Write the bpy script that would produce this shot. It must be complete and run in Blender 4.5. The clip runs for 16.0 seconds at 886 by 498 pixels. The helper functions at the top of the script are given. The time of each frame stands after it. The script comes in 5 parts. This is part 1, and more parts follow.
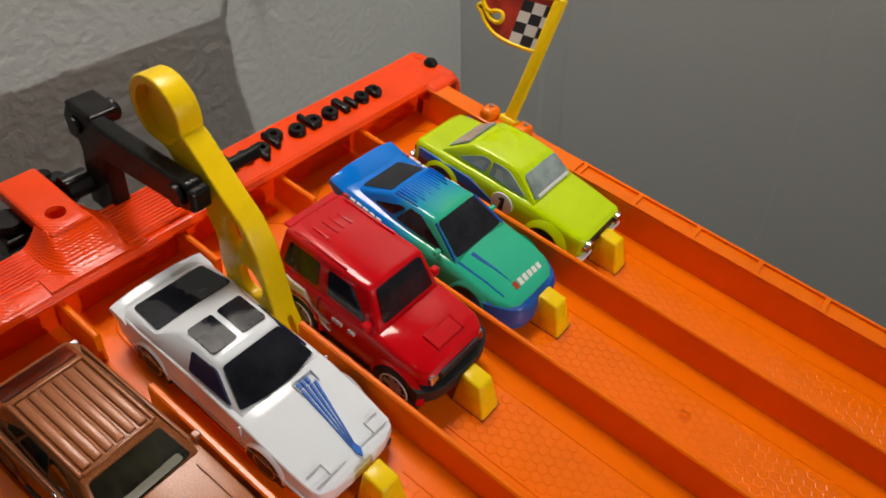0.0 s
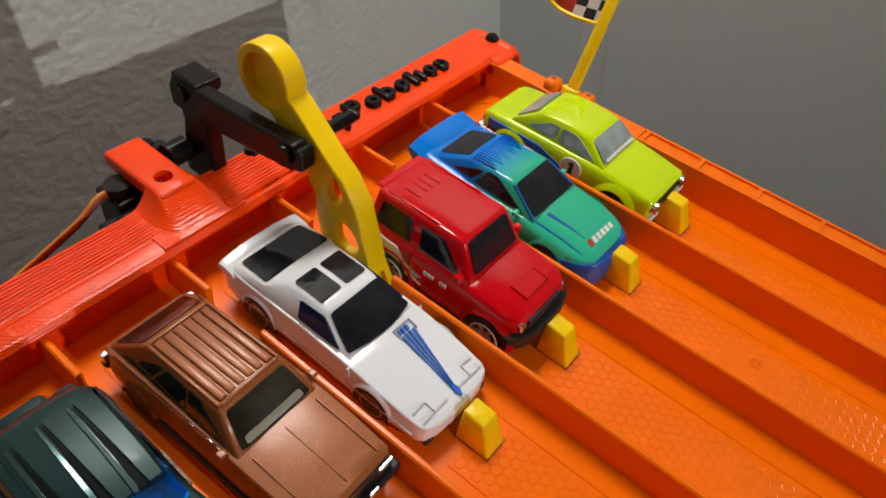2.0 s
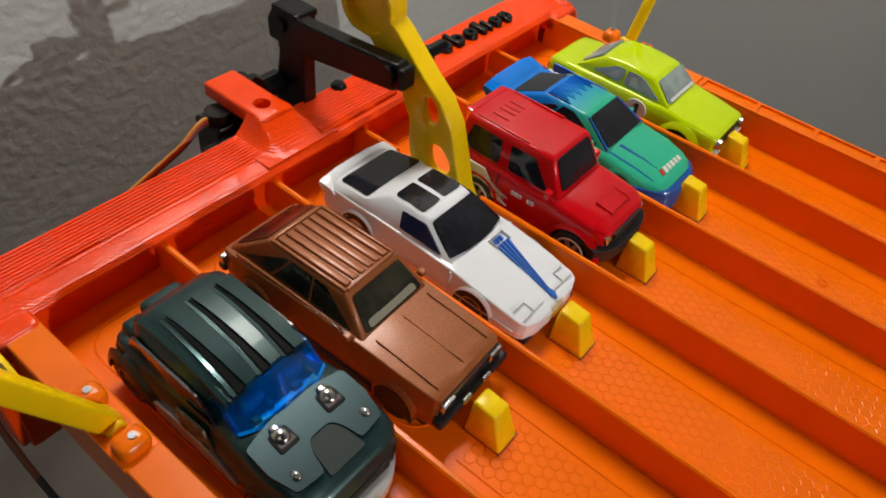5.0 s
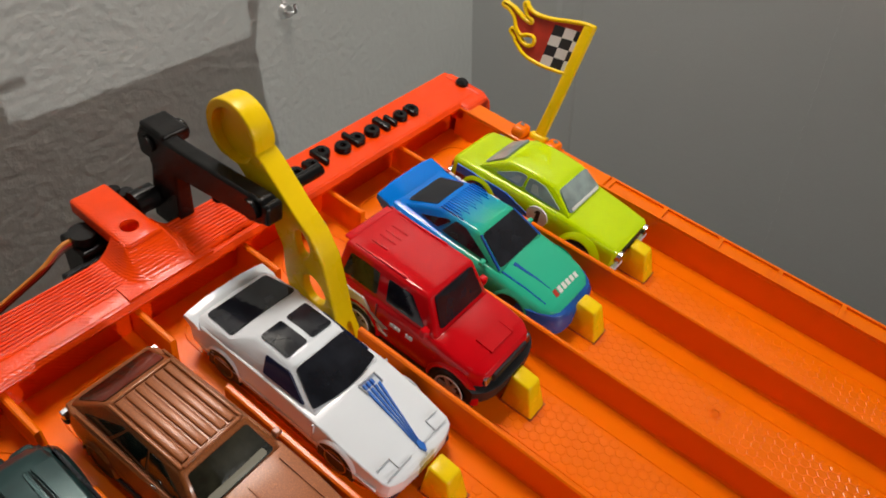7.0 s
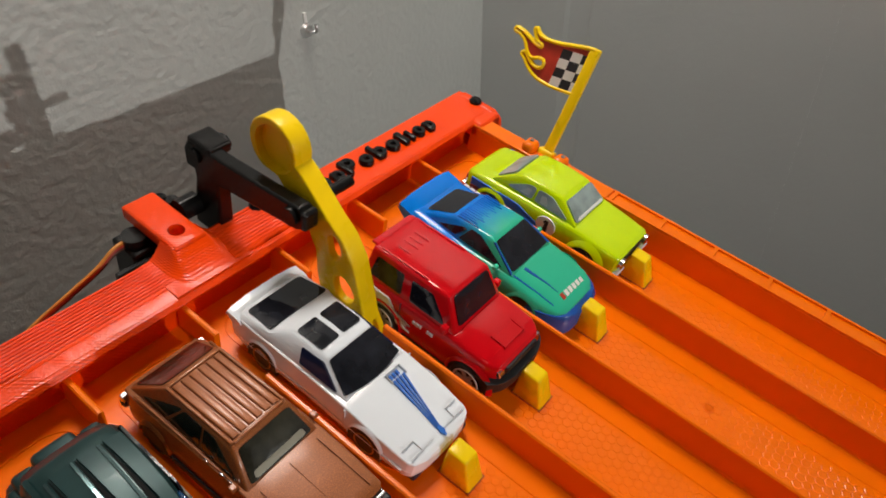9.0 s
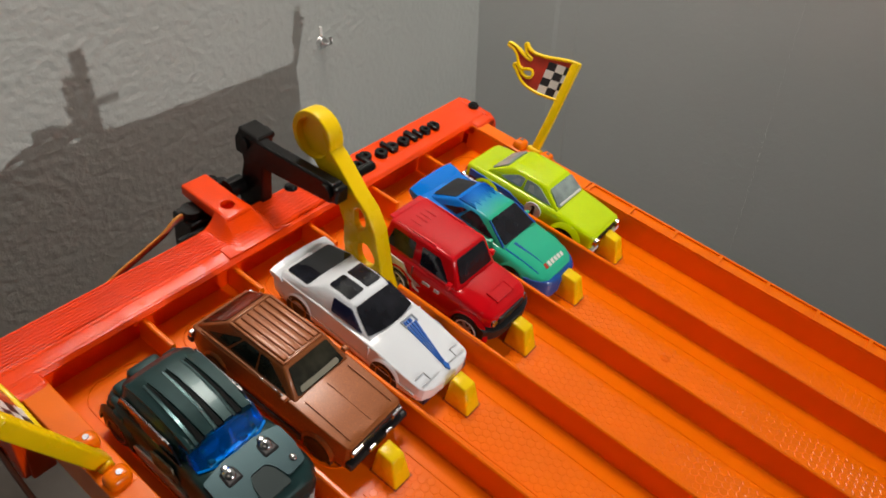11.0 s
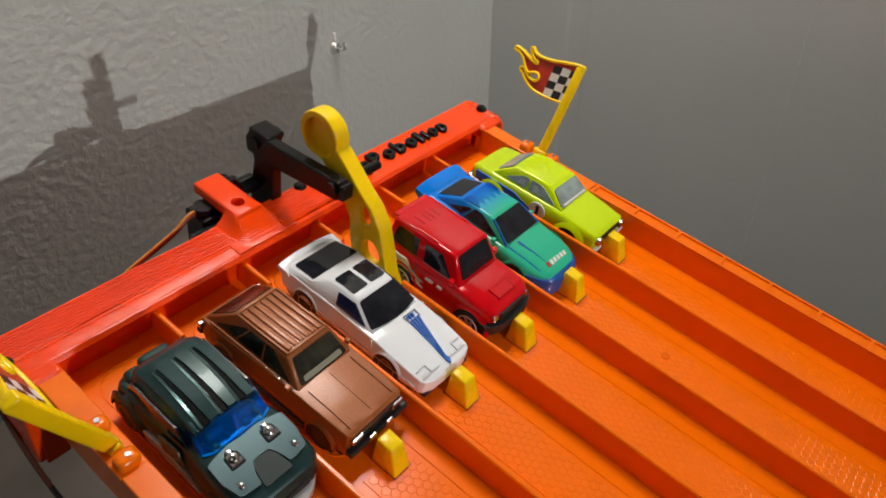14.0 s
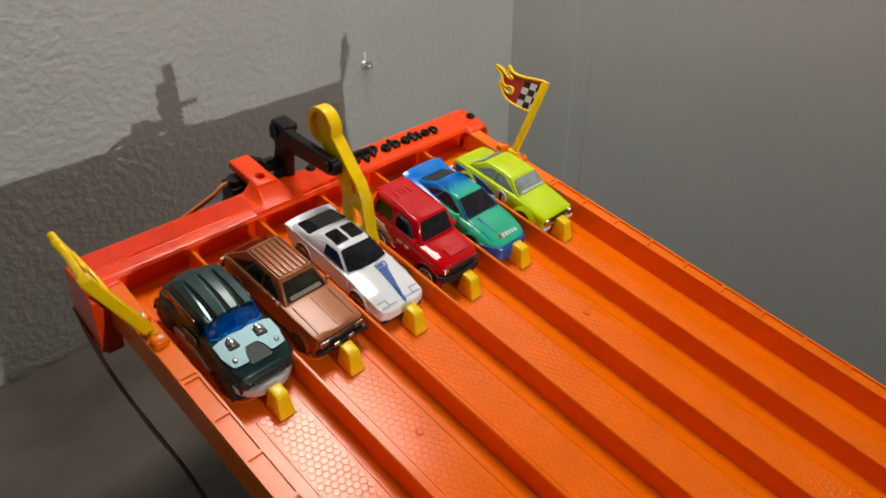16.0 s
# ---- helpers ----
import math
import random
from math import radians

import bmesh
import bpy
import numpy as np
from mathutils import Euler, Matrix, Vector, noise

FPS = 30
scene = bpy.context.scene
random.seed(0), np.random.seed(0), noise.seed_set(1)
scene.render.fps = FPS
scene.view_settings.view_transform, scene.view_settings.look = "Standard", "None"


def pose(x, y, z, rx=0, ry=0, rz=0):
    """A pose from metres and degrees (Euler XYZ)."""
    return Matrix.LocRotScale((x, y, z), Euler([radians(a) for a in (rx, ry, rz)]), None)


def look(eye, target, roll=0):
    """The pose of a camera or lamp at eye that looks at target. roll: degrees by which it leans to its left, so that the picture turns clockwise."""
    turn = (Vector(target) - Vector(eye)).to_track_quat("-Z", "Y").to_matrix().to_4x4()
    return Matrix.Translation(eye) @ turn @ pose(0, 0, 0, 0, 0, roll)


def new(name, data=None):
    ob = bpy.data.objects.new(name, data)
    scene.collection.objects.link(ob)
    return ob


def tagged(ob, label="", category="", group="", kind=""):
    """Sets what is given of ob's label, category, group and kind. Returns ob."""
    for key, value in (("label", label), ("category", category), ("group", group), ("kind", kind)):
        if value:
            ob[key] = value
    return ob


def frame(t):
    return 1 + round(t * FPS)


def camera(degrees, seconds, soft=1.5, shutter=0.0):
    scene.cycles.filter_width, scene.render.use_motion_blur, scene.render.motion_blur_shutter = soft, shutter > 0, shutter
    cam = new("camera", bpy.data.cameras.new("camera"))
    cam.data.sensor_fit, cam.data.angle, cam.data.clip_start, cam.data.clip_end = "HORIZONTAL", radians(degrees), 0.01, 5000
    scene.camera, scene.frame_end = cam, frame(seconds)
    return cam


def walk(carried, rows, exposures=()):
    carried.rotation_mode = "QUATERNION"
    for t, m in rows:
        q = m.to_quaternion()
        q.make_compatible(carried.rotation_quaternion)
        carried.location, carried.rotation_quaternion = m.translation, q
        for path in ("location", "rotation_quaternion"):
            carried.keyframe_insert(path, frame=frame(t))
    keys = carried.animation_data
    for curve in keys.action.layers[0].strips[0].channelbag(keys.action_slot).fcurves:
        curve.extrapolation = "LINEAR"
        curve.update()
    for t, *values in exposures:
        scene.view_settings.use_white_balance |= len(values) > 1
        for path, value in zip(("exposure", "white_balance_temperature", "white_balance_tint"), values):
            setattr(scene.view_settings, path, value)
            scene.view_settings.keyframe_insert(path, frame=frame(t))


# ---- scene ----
SLOPE, HEIGHT = 11.0, 0.80
TRACK = pose(0, 0, HEIGHT, SLOPE, 0, 0)          # track space: x across the lanes, y up the lanes, z off the deck
cam = camera(63.91, 16.0, 1.8)
PATH = [
    (0.0, -0.0823, -0.1413, 0.1644, 44.59, -7.63, -51.51),
    (0.5, -0.0633, -0.1510, 0.1735, 44.20, -6.99, -51.09),
    (1.0, -0.0578, -0.1491, 0.1700, 43.92, -6.47, -50.37),
    (1.5, -0.0825, -0.1374, 0.1702, 43.56, -6.26, -50.56),
    (2.0, -0.1059, -0.1361, 0.1635, 43.90, -6.21, -50.88),
    (2.5, -0.1323, -0.1304, 0.1507, 43.33, -5.92, -50.54),
    (3.0, -0.1423, -0.1272, 0.1503, 43.43, -6.24, -50.68),
    (3.2, -0.1431, -0.1291, 0.1474, 43.85, -6.48, -50.78),
    (5.3, -0.1417, -0.1333, 0.1519, 44.72, -6.46, -50.99),
    (5.5, -0.1331, -0.1317, 0.1545, 44.66, -7.08, -51.62),
    (6.0, -0.1157, -0.1329, 0.1698, 45.05, -7.72, -51.92),
    (6.5, -0.1105, -0.1322, 0.1693, 45.21, -7.95, -52.02),
    (7.0, -0.1013, -0.1333, 0.1719, 45.55, -8.10, -52.10),
    (7.5, -0.0990, -0.1312, 0.1703, 45.72, -8.36, -52.17),
    (8.0, -0.0979, -0.1319, 0.1687, 45.83, -8.41, -52.06),
    (8.5, -0.1023, -0.1323, 0.1703, 45.97, -8.47, -51.84),
    (9.0, -0.1180, -0.1379, 0.1840, 46.37, -8.35, -51.56),
    (9.5, -0.1286, -0.1490, 0.1911, 46.63, -8.28, -51.43),
    (9.7, -0.1312, -0.1478, 0.1910, 46.71, -8.40, -51.38),
    (11.8, -0.1732, -0.1646, 0.2125, 48.30, -9.56, -51.76),
    (12.0, -0.1755, -0.1619, 0.2122, 48.63, -9.29, -51.62),
    (12.5, -0.1854, -0.1557, 0.2070, 48.63, -8.96, -51.47),
    (13.0, -0.1779, -0.1597, 0.2082, 48.49, -8.84, -51.35),
    (13.5, -0.1683, -0.1611, 0.2054, 48.27, -8.72, -50.88),
    (14.0, -0.1613, -0.1686, 0.2071, 47.95, -8.70, -50.26),
    (14.5, -0.1624, -0.1802, 0.2136, 48.15, -8.58, -49.29),
    (15.0, -0.1677, -0.1954, 0.2255, 48.46, -8.27, -47.77),
    (15.5, -0.1784, -0.2194, 0.2349, 48.73, -7.87, -46.19),
    (16.0, -0.1896, -0.2499, 0.2451, 49.13, -7.26, -44.37),
]
EXPOSURE = [(0.0, -0.12), (1.2, -0.10), (2.5, 0.0), (5.5, 0.0), (6.5, -0.02), (9.5, -0.01), (12.0, 0.06), (16.0, 0.02)]
walk(cam, [(t, TRACK @ pose(x, y, z, rx, ry, rz)) for t, x, y, z, rx, ry, rz in PATH], EXPOSURE)

# ---- world and lights ----
world = bpy.data.worlds.new("world")
scene.world = world
world.use_nodes = True
world.node_tree.nodes["Background"].inputs["Color"].default_value = (0.9, 0.88, 0.85, 1)
world.node_tree.nodes["Background"].inputs["Strength"].default_value = 0.25


def lamp(name, kind, m, power, colour, size=0.1, size_y=None):
    data = bpy.data.lights.new(name, kind)
    data.energy, data.color = power, colour
    if kind == "AREA":
        data.shape = "RECTANGLE"
        data.size, data.size_y = size, size_y or size
    else:
        data.shadow_soft_size = size
    ob = new(name, data)
    ob.matrix_world = m
    return ob


KEY_AT = (0.02, -2.1, HEIGHT + 0.28)
TOP_AT = (0.135, 0.055, HEIGHT + 0.58)
key = lamp("spot_lamp_light", "SPOT", look(KEY_AT, (0.02, 0.0, HEIGHT + 0.12)), 56, (1.0, 0.98, 0.93), 0.012)
key.data.spot_size, key.data.spot_blend = radians(60), 0.5
lamp("pendant_light", "AREA", pose(TOP_AT[0], TOP_AT[1], TOP_AT[2] - 0.012), 2.6, (1.0, 0.90, 0.81), 0.172, 0.172)
# Fill with no fixture, added to lift the walls and the shaded sides.
lamp("ceiling_fill_light", "AREA", pose(-1.3, -1.0, 2.46), 2.6, (1.0, 0.88, 0.76), 0.9, 0.9)


# ---- materials ----
def material(name, colour, rough=0.4, metal=0.0, coat=0.0, grain=0.0, grain_scale=300.0, bump=0.0, bump_scale=400.0, transmission=0.0, flakes=0.0, spec=0.5):
    m = bpy.data.materials.new(name)
    m.use_nodes = True
    nt = m.node_tree
    b = nt.nodes["Principled BSDF"]
    b.inputs["Base Color"].default_value = (*colour, 1)
    b.inputs["Roughness"].default_value = rough
    b.inputs["Metallic"].default_value = metal
    b.inputs["Coat Weight"].default_value = coat
    b.inputs["Coat Roughness"].default_value = 0.06
    b.inputs["Specular IOR Level"].default_value = spec
    b.inputs["Transmission Weight"].default_value = transmission
    tc = nt.nodes.new("ShaderNodeTexCoord")
    if grain or flakes:
        n = nt.nodes.new("ShaderNodeTexNoise")
        n.inputs["Scale"].default_value, n.inputs["Detail"].default_value = grain_scale, 4
        nt.links.new(tc.outputs["Object"], n.inputs["Vector"])
        ramp = nt.nodes.new("ShaderNodeMapRange")
        ramp.inputs["From Min"].default_value, ramp.inputs["From Max"].default_value = 0.3, 0.7
        ramp.inputs["To Min"].default_value, ramp.inputs["To Max"].default_value = 1 - grain, 1 + grain
        if flakes:
            ramp.inputs["From Min"].default_value, ramp.inputs["From Max"].default_value = 0.48, 0.72
            ramp.inputs["To Min"].default_value, ramp.inputs["To Max"].default_value = 0.85, 1 + flakes
        nt.links.new(n.outputs["Fac"], ramp.inputs["Value"])
        mul = nt.nodes.new("ShaderNodeVectorMath")
        mul.operation = "SCALE"
        mul.inputs[0].default_value = colour
        nt.links.new(ramp.outputs["Result"], mul.inputs["Scale"])
        nt.links.new(mul.outputs["Vector"], b.inputs["Base Color"])
        if not flakes:
            r2 = nt.nodes.new("ShaderNodeMapRange")
            r2.inputs["To Min"].default_value, r2.inputs["To Max"].default_value = max(rough - 0.08, 0.02), min(rough + 0.08, 1)
            nt.links.new(n.outputs["Fac"], r2.inputs["Value"])
            nt.links.new(r2.outputs["Result"], b.inputs["Roughness"])
    if bump:
        n2 = nt.nodes.new("ShaderNodeTexNoise")
        n2.inputs["Scale"].default_value, n2.inputs["Detail"].default_value = bump_scale, 3
        nt.links.new(tc.outputs["Object"], n2.inputs["Vector"])
        bp = nt.nodes.new("ShaderNodeBump")
        bp.inputs["Strength"].default_value, bp.inputs["Distance"].default_value = 0.6, bump
        nt.links.new(n2.outputs["Fac"], bp.inputs["Height"])
        nt.links.new(bp.outputs["Normal"], b.inputs["Normal"])
    return m


ORANGE = material("orange_plastic", (0.95, 0.180, 0.001), 0.22, grain=0.04, grain_scale=40, bump=0.00003, bump_scale=900, spec=0.32)
PRINT = material("red_orange_print", (0.95, 0.064, 0.001), 0.20, grain=0.06, grain_scale=80, bump=0.00014, bump_scale=1100, spec=0.36)
YELLOW = material("yellow_plastic", (0.95, 0.65, 0.002), 0.28, grain=0.05, grain_scale=90, spec=0.35)
BLACK = material("black_print", (0.004, 0.0038, 0.0038), 0.24, bump=0.00012, bump_scale=1200, spec=0.24)
CHROME = material("chrome", (0.60, 0.60, 0.61), 0.18, 1.0)
STEEL = material("steel", (0.30, 0.30, 0.31), 0.35, 1.0)
ZINC = material("polished_zinc", (0.88, 0.88, 0.88), 0.28, 1.0)
TYRE = material("tyre_rubber", (0.012, 0.012, 0.012), 0.6)
RIM_DARK = material("dark_rim", (0.022, 0.020, 0.020), 0.4, 0.2)
RIM_PALE = material("pale_rim", (0.45, 0.42, 0.41), 0.35, 0.3)
GLASS = material("smoked_glass", (0.012, 0.013, 0.018), 0.05, grain=0.4, grain_scale=160, bump=0.00012, bump_scale=220, spec=0.42)
GLASS_BLUE = material("blue_glass", (0.002, 0.26, 0.90), 0.03, transmission=0.9, bump=0.0004, bump_scale=320)
GLASS_WARM = material("brown_glass", (0.020, 0.019, 0.012), 0.05, grain=0.8, grain_scale=150, bump=0.0001, bump_scale=220, spec=0.38)
GLASS_PALE = material("pale_glass", (0.27, 0.34, 0.34), 0.07, grain=0.25, grain_scale=170)
BASE = material("car_base", (0.010, 0.010, 0.012), 0.5)
WHITE = material("white_paint", (0.79, 0.84, 0.89), 0.10, spec=0.34)
WHITE_INK = material("white_ink", (0.75, 0.74, 0.72), 0.4)
GREY_INK = material("grey_ink", (0.60, 0.62, 0.65), 0.4)
BLUE_INK = material("blue_ink", (0.02, 0.15, 0.58), 0.35)
DARK_INK = material("dark_ink", (0.02, 0.02, 0.025), 0.4)
RED_INK = material("red_ink", (0.5, 0.04, 0.02), 0.4, grain=0.35, grain_scale=90)
MAROON = material("maroon_ink", (0.16, 0.015, 0.03), 0.4)
NAVY = material("blue_plastic", (0.010, 0.085, 0.38), 0.2)
RED = material("red_paint", (0.60, 0.003, 0.008), 0.08, grain=0.04, grain_scale=120, spec=0.36)
LIME = material("lime_paint", (0.56, 0.77, 0.0), 0.10, grain=0.03, grain_scale=120)
TEAL = material("dark_teal_paint", (0.011, 0.044, 0.045), 0.34, 0.35, coat=0.16, grain=0.12, grain_scale=300)
COPPER = material("copper_metallic_paint", (0.290, 0.082, 0.015), 0.50, 0.22, coat=0.35, grain=0.55, grain_scale=3600, flakes=0.65)
COPPER.node_tree.nodes["Principled BSDF"].inputs["Coat Roughness"].default_value = 0.17
INTERIOR = material("pale_interior", (0.26, 0.25, 0.19), 0.2)
WIRE_O = material("orange_wire", (0.60, 0.22, 0.03), 0.45)
WIRE_B = material("brown_wire", (0.10, 0.03, 0.015), 0.45)


def print_layers(m, pitch, depth):
    """Fused-filament relief: level lines on slopes, and patches of slanting fill lines."""
    nt = m.node_tree
    b = nt.nodes["Principled BSDF"]
    tc = nt.nodes.new("ShaderNodeTexCoord")
    waves = []
    for way, k in (("Z", 1.0), ("DIAGONAL", 1.6)):
        w = nt.nodes.new("ShaderNodeTexWave")
        w.wave_type, w.bands_direction = "BANDS", way
        w.inputs["Scale"].default_value = 0.314 / (pitch * k)
        w.inputs["Distortion"].default_value, w.inputs["Detail"].default_value = 1.2, 2
        w.inputs["Detail Scale"].default_value = 0.5
        nt.links.new(tc.outputs["Object"], w.inputs["Vector"])
        waves.append(w)
    spots = nt.nodes.new("ShaderNodeTexNoise")
    spots.inputs["Scale"].default_value = 170
    nt.links.new(tc.outputs["Object"], spots.inputs["Vector"])
    lim = nt.nodes.new("ShaderNodeMapRange")
    lim.inputs["From Min"].default_value, lim.inputs["From Max"].default_value = 0.48, 0.62
    nt.links.new(spots.outputs["Fac"], lim.inputs["Value"])
    mul = nt.nodes.new("ShaderNodeMath")
    mul.operation = "MULTIPLY"
    nt.links.new(waves[1].outputs["Fac"], mul.inputs[0])
    nt.links.new(lim.outputs["Result"], mul.inputs[1])
    add = nt.nodes.new("ShaderNodeMath")
    add.operation = "ADD"
    nt.links.new(waves[0].outputs["Fac"], add.inputs[0])
    nt.links.new(mul.outputs["Value"], add.inputs[1])
    bp = nt.nodes.new("ShaderNodeBump")
    bp.inputs["Strength"].default_value, bp.inputs["Distance"].default_value = 0.7, depth
    nt.links.new(add.outputs["Value"], bp.inputs["Height"])
    old = b.inputs["Normal"].links[0].from_socket
    nt.links.new(old, bp.inputs["Normal"])
    nt.links.new(bp.outputs["Normal"], b.inputs["Normal"])


print_layers(PRINT, 0.00050, 0.00008)
print_layers(BLACK, 0.00045, 0.00006)


def two_tone(name, a, b, y0, y1):
    """Two paints that fade into each other along y."""
    m = material(name, a, 0.10, spec=0.36)
    nt = m.node_tree
    tc = nt.nodes.new("ShaderNodeTexCoord")
    sep = nt.nodes.new("ShaderNodeSeparateXYZ")
    wob = nt.nodes.new("ShaderNodeTexNoise")
    wob.inputs["Scale"].default_value = 120
    add = nt.nodes.new("ShaderNodeMath")
    add.operation = "MULTIPLY_ADD"
    add.inputs[1].default_value = 0.006
    nt.links.new(tc.outputs["Object"], sep.inputs["Vector"])
    nt.links.new(tc.outputs["Object"], wob.inputs["Vector"])
    nt.links.new(wob.outputs["Fac"], add.inputs[0])
    nt.links.new(sep.outputs["Y"], add.inputs[2])
    rng = nt.nodes.new("ShaderNodeMapRange")
    rng.inputs["From Min"].default_value, rng.inputs["From Max"].default_value = y0 + 0.003, y1 + 0.003
    nt.links.new(add.outputs["Value"], rng.inputs["Value"])
    mix = nt.nodes.new("ShaderNodeMix")
    mix.data_type = "RGBA"
    mix.inputs["A"].default_value, mix.inputs["B"].default_value = (*a, 1), (*b, 1)
    nt.links.new(rng.outputs["Result"], mix.inputs["Factor"])
    nt.links.new(mix.outputs["Result"], nt.nodes["Principled BSDF"].inputs["Base Color"])
    return m


MINT_BLUE = two_tone("mint_to_blue_paint", (0.03, 0.46, 0.28), (0.001, 0.19, 0.72), -0.059, -0.045)
WALL = material("wall_paint", (0.475, 0.49, 0.47), 0.42, grain=0.05, grain_scale=7, bump=0.0016, bump_scale=215)
# Same paint as WALL, smoother, and darker to match the weaker light there.
WALL_E = material("smooth_dimmed_wall_paint", (0.445, 0.47, 0.465), 0.42, grain=0.05, grain_scale=4, bump=0.0005, bump_scale=215)
FLOOR = material("floor_carpet", (0.10, 0.09, 0.085), 0.9, grain=0.2, grain_scale=200)
CEIL = material("ceiling_paint", (0.75, 0.74, 0.72), 0.8)


# ---- mesh helpers ----
def mesh(name, bm, mat, smooth=None):
    me = bpy.data.meshes.new(name)
    bmesh.ops.recalc_face_normals(bm, faces=bm.faces[:])
    bm.to_mesh(me)
    bm.free()
    for one in (mat if isinstance(mat, (list, tuple)) else [mat]):
        me.materials.append(one)
    if smooth is not None:
        for p in me.polygons:
            p.use_smooth = True
        me.set_sharp_from_angle(angle=radians(smooth))
    return me


def part(name, bm, mat, parent, label="", m=None, smooth=None):
    ob = new(name, bm if isinstance(bm, bpy.types.Mesh) else mesh(name, bm, mat, smooth))
    ob.parent = parent
    if m is not None:
        ob.matrix_basis = m
    return tagged(ob, label)


def thing(name, m, label, category, group="", kind=""):
    ob = new(name)
    ob.empty_display_size = 0.01
    ob.matrix_basis = m
    return tagged(ob, label, category, group, kind)


def add_box(bm, x0, x1, y0, y1, z0, z1, bevel=0.0, seg=2):
    r = bmesh.ops.create_cube(bm, size=1, matrix=Matrix.Translation(((x0 + x1) / 2, (y0 + y1) / 2, (z0 + z1) / 2)) @ Matrix.Diagonal((x1 - x0, y1 - y0, z1 - z0, 1)))
    if bevel:
        edges = list({e for v in r["verts"] for e in v.link_edges})
        bmesh.ops.bevel(bm, geom=edges, offset=bevel, segments=seg, affect="EDGES", profile=0.5)
    return bm


def box(x0, x1, y0, y1, z0, z1, bevel=0.0, seg=2):
    return add_box(bmesh.new(), x0, x1, y0, y1, z0, z1, bevel, seg)


def add_cyl(bm, a, b, r, r2=None, seg=24, caps=True):
    a, b = Vector(a), Vector(b)
    q = (b - a).to_track_quat("Z", "Y").to_matrix().to_4x4()
    bmesh.ops.create_cone(bm, cap_ends=caps, segments=seg, radius1=r, radius2=r if r2 is None else r2, depth=(b - a).length, matrix=Matrix.Translation((a + b) / 2) @ q)
    return bm


def cyl(a, b, r, r2=None, seg=24):
    return add_cyl(bmesh.new(), a, b, r, r2, seg)


def prism(points, axis, lo, hi, bevel=0.0, bm=None):
    """A closed outline of 2D points pushed out along an axis: x takes (y, z), y takes (x, z), z takes (x, y)."""
    bm = bm or bmesh.new()
    put = {"x": lambda u, v, w: (w, u, v), "y": lambda u, v, w: (u, w, v), "z": lambda u, v, w: (u, v, w)}[axis]
    lower = [bm.verts.new(put(u, v, lo)) for u, v in points]
    upper = [bm.verts.new(put(u, v, hi)) for u, v in points]
    n = len(points)
    faces = [bm.faces.new(lower), bm.faces.new(upper)]
    faces += [bm.faces.new((lower[i], lower[(i + 1) % n], upper[(i + 1) % n], upper[i])) for i in range(n)]
    bmesh.ops.recalc_face_normals(bm, faces=faces)
    if bevel:
        edges = list({e for f in faces for e in f.edges})
        bmesh.ops.bevel(bm, geom=edges, offset=bevel, segments=2, affect="EDGES", profile=0.5)
    return bm


def loft(rows, close_ring=True):
    bm = bmesh.new()
    vs = [[bm.verts.new(p) for p in r] for r in rows]
    n = len(vs[0])
    for a, b in zip(vs, vs[1:]):
        for i in range(n if close_ring else n - 1):
            bm.faces.new((a[i], a[(i + 1) % n], b[(i + 1) % n], b[i]))
    bm.faces.new(vs[0])
    bm.faces.new(vs[-1])
    return bm


# ---- the room ----
def slab(name, x0, x1, y0, y1, z0, z1, mat, label, category):
    return tagged(new(name, mesh(name, box(x0, x1, y0, y1, z0, z1), mat)), label, category, kind="structure")


WX, WY = 0.342, 0.150
SEAM_Y = 0.0730
slab("floor", -3.0, WX, -5.0, WY, -0.1, 0.0, FLOOR, "dark grey floor of the room", "floor")
slab("wall_north", -3.0, WX + 0.1, WY, WY + 0.1, -0.1, 2.5, WALL, "grey painted wall with orange-peel texture behind the track", "wall")
slab("wall_east", WX, WX + 0.1, -5.0, WY, -0.1, 2.5, WALL_E, "grey painted textured wall beside the track", "wall")
slab("wall_south", -3.0, WX + 0.1, -5.1, -5.0, -0.1, 2.5, WALL, "grey painted wall", "wall")
slab("wall_west", -3.1, -3.0, -5.1, WY + 0.1, -0.1, 2.5, WALL, "grey painted wall", "wall")
slab("ceiling", -3.1, WX + 0.1, -5.1, WY + 0.1, 2.5, 2.6, CEIL, "white painted ceiling", "ceiling")
seam = prism([(WY, 0.0), (WY, 0.0002), (SEAM_Y + 0.008, 0.0010), (SEAM_Y + 0.004, 0.0010), (SEAM_Y, 0.0003), (SEAM_Y - 0.016, 0.0003), (SEAM_Y - 0.018, 0.0008), (-0.10, 0.0002), (-0.10, 0.0)], "z", 0.0, 2.5)
for v in seam.verts:
    v.co = Vector((WX - v.co.y, v.co.x, v.co.z))
tagged(new("trim", mesh("trim", seam, WALL_E)), "shallow vertical groove in the grey wall paint", "trim", kind="structure")

# ---- lamps and stand, above and below the view ----
pendant = thing("pendant_lamp", pose(*TOP_AT), "white pendant lamp hanging over the start gate", "lamp")
part("shade", box(-0.088, 0.088, -0.088, 0.088, 0.0, 0.03, 0.01), CEIL, pendant)
part("cord", cyl((0, 0, 0.03), (0, 0, 2.5 - TOP_AT[2]), 0.003, seg=8), BLACK, pendant)
STAND = material("stand_wood", (0.10, 0.07, 0.05), 0.6, grain=0.3, grain_scale=30)
TABLE = material("dark_laminate", (0.085, 0.073, 0.062), 0.55, grain=0.25, grain_scale=25)
TABLE_TOP = HEIGHT - 0.128
table = thing("side_table", pose(0, 0, 0), "dark laminate side table pushed against the wall under the track", "table")
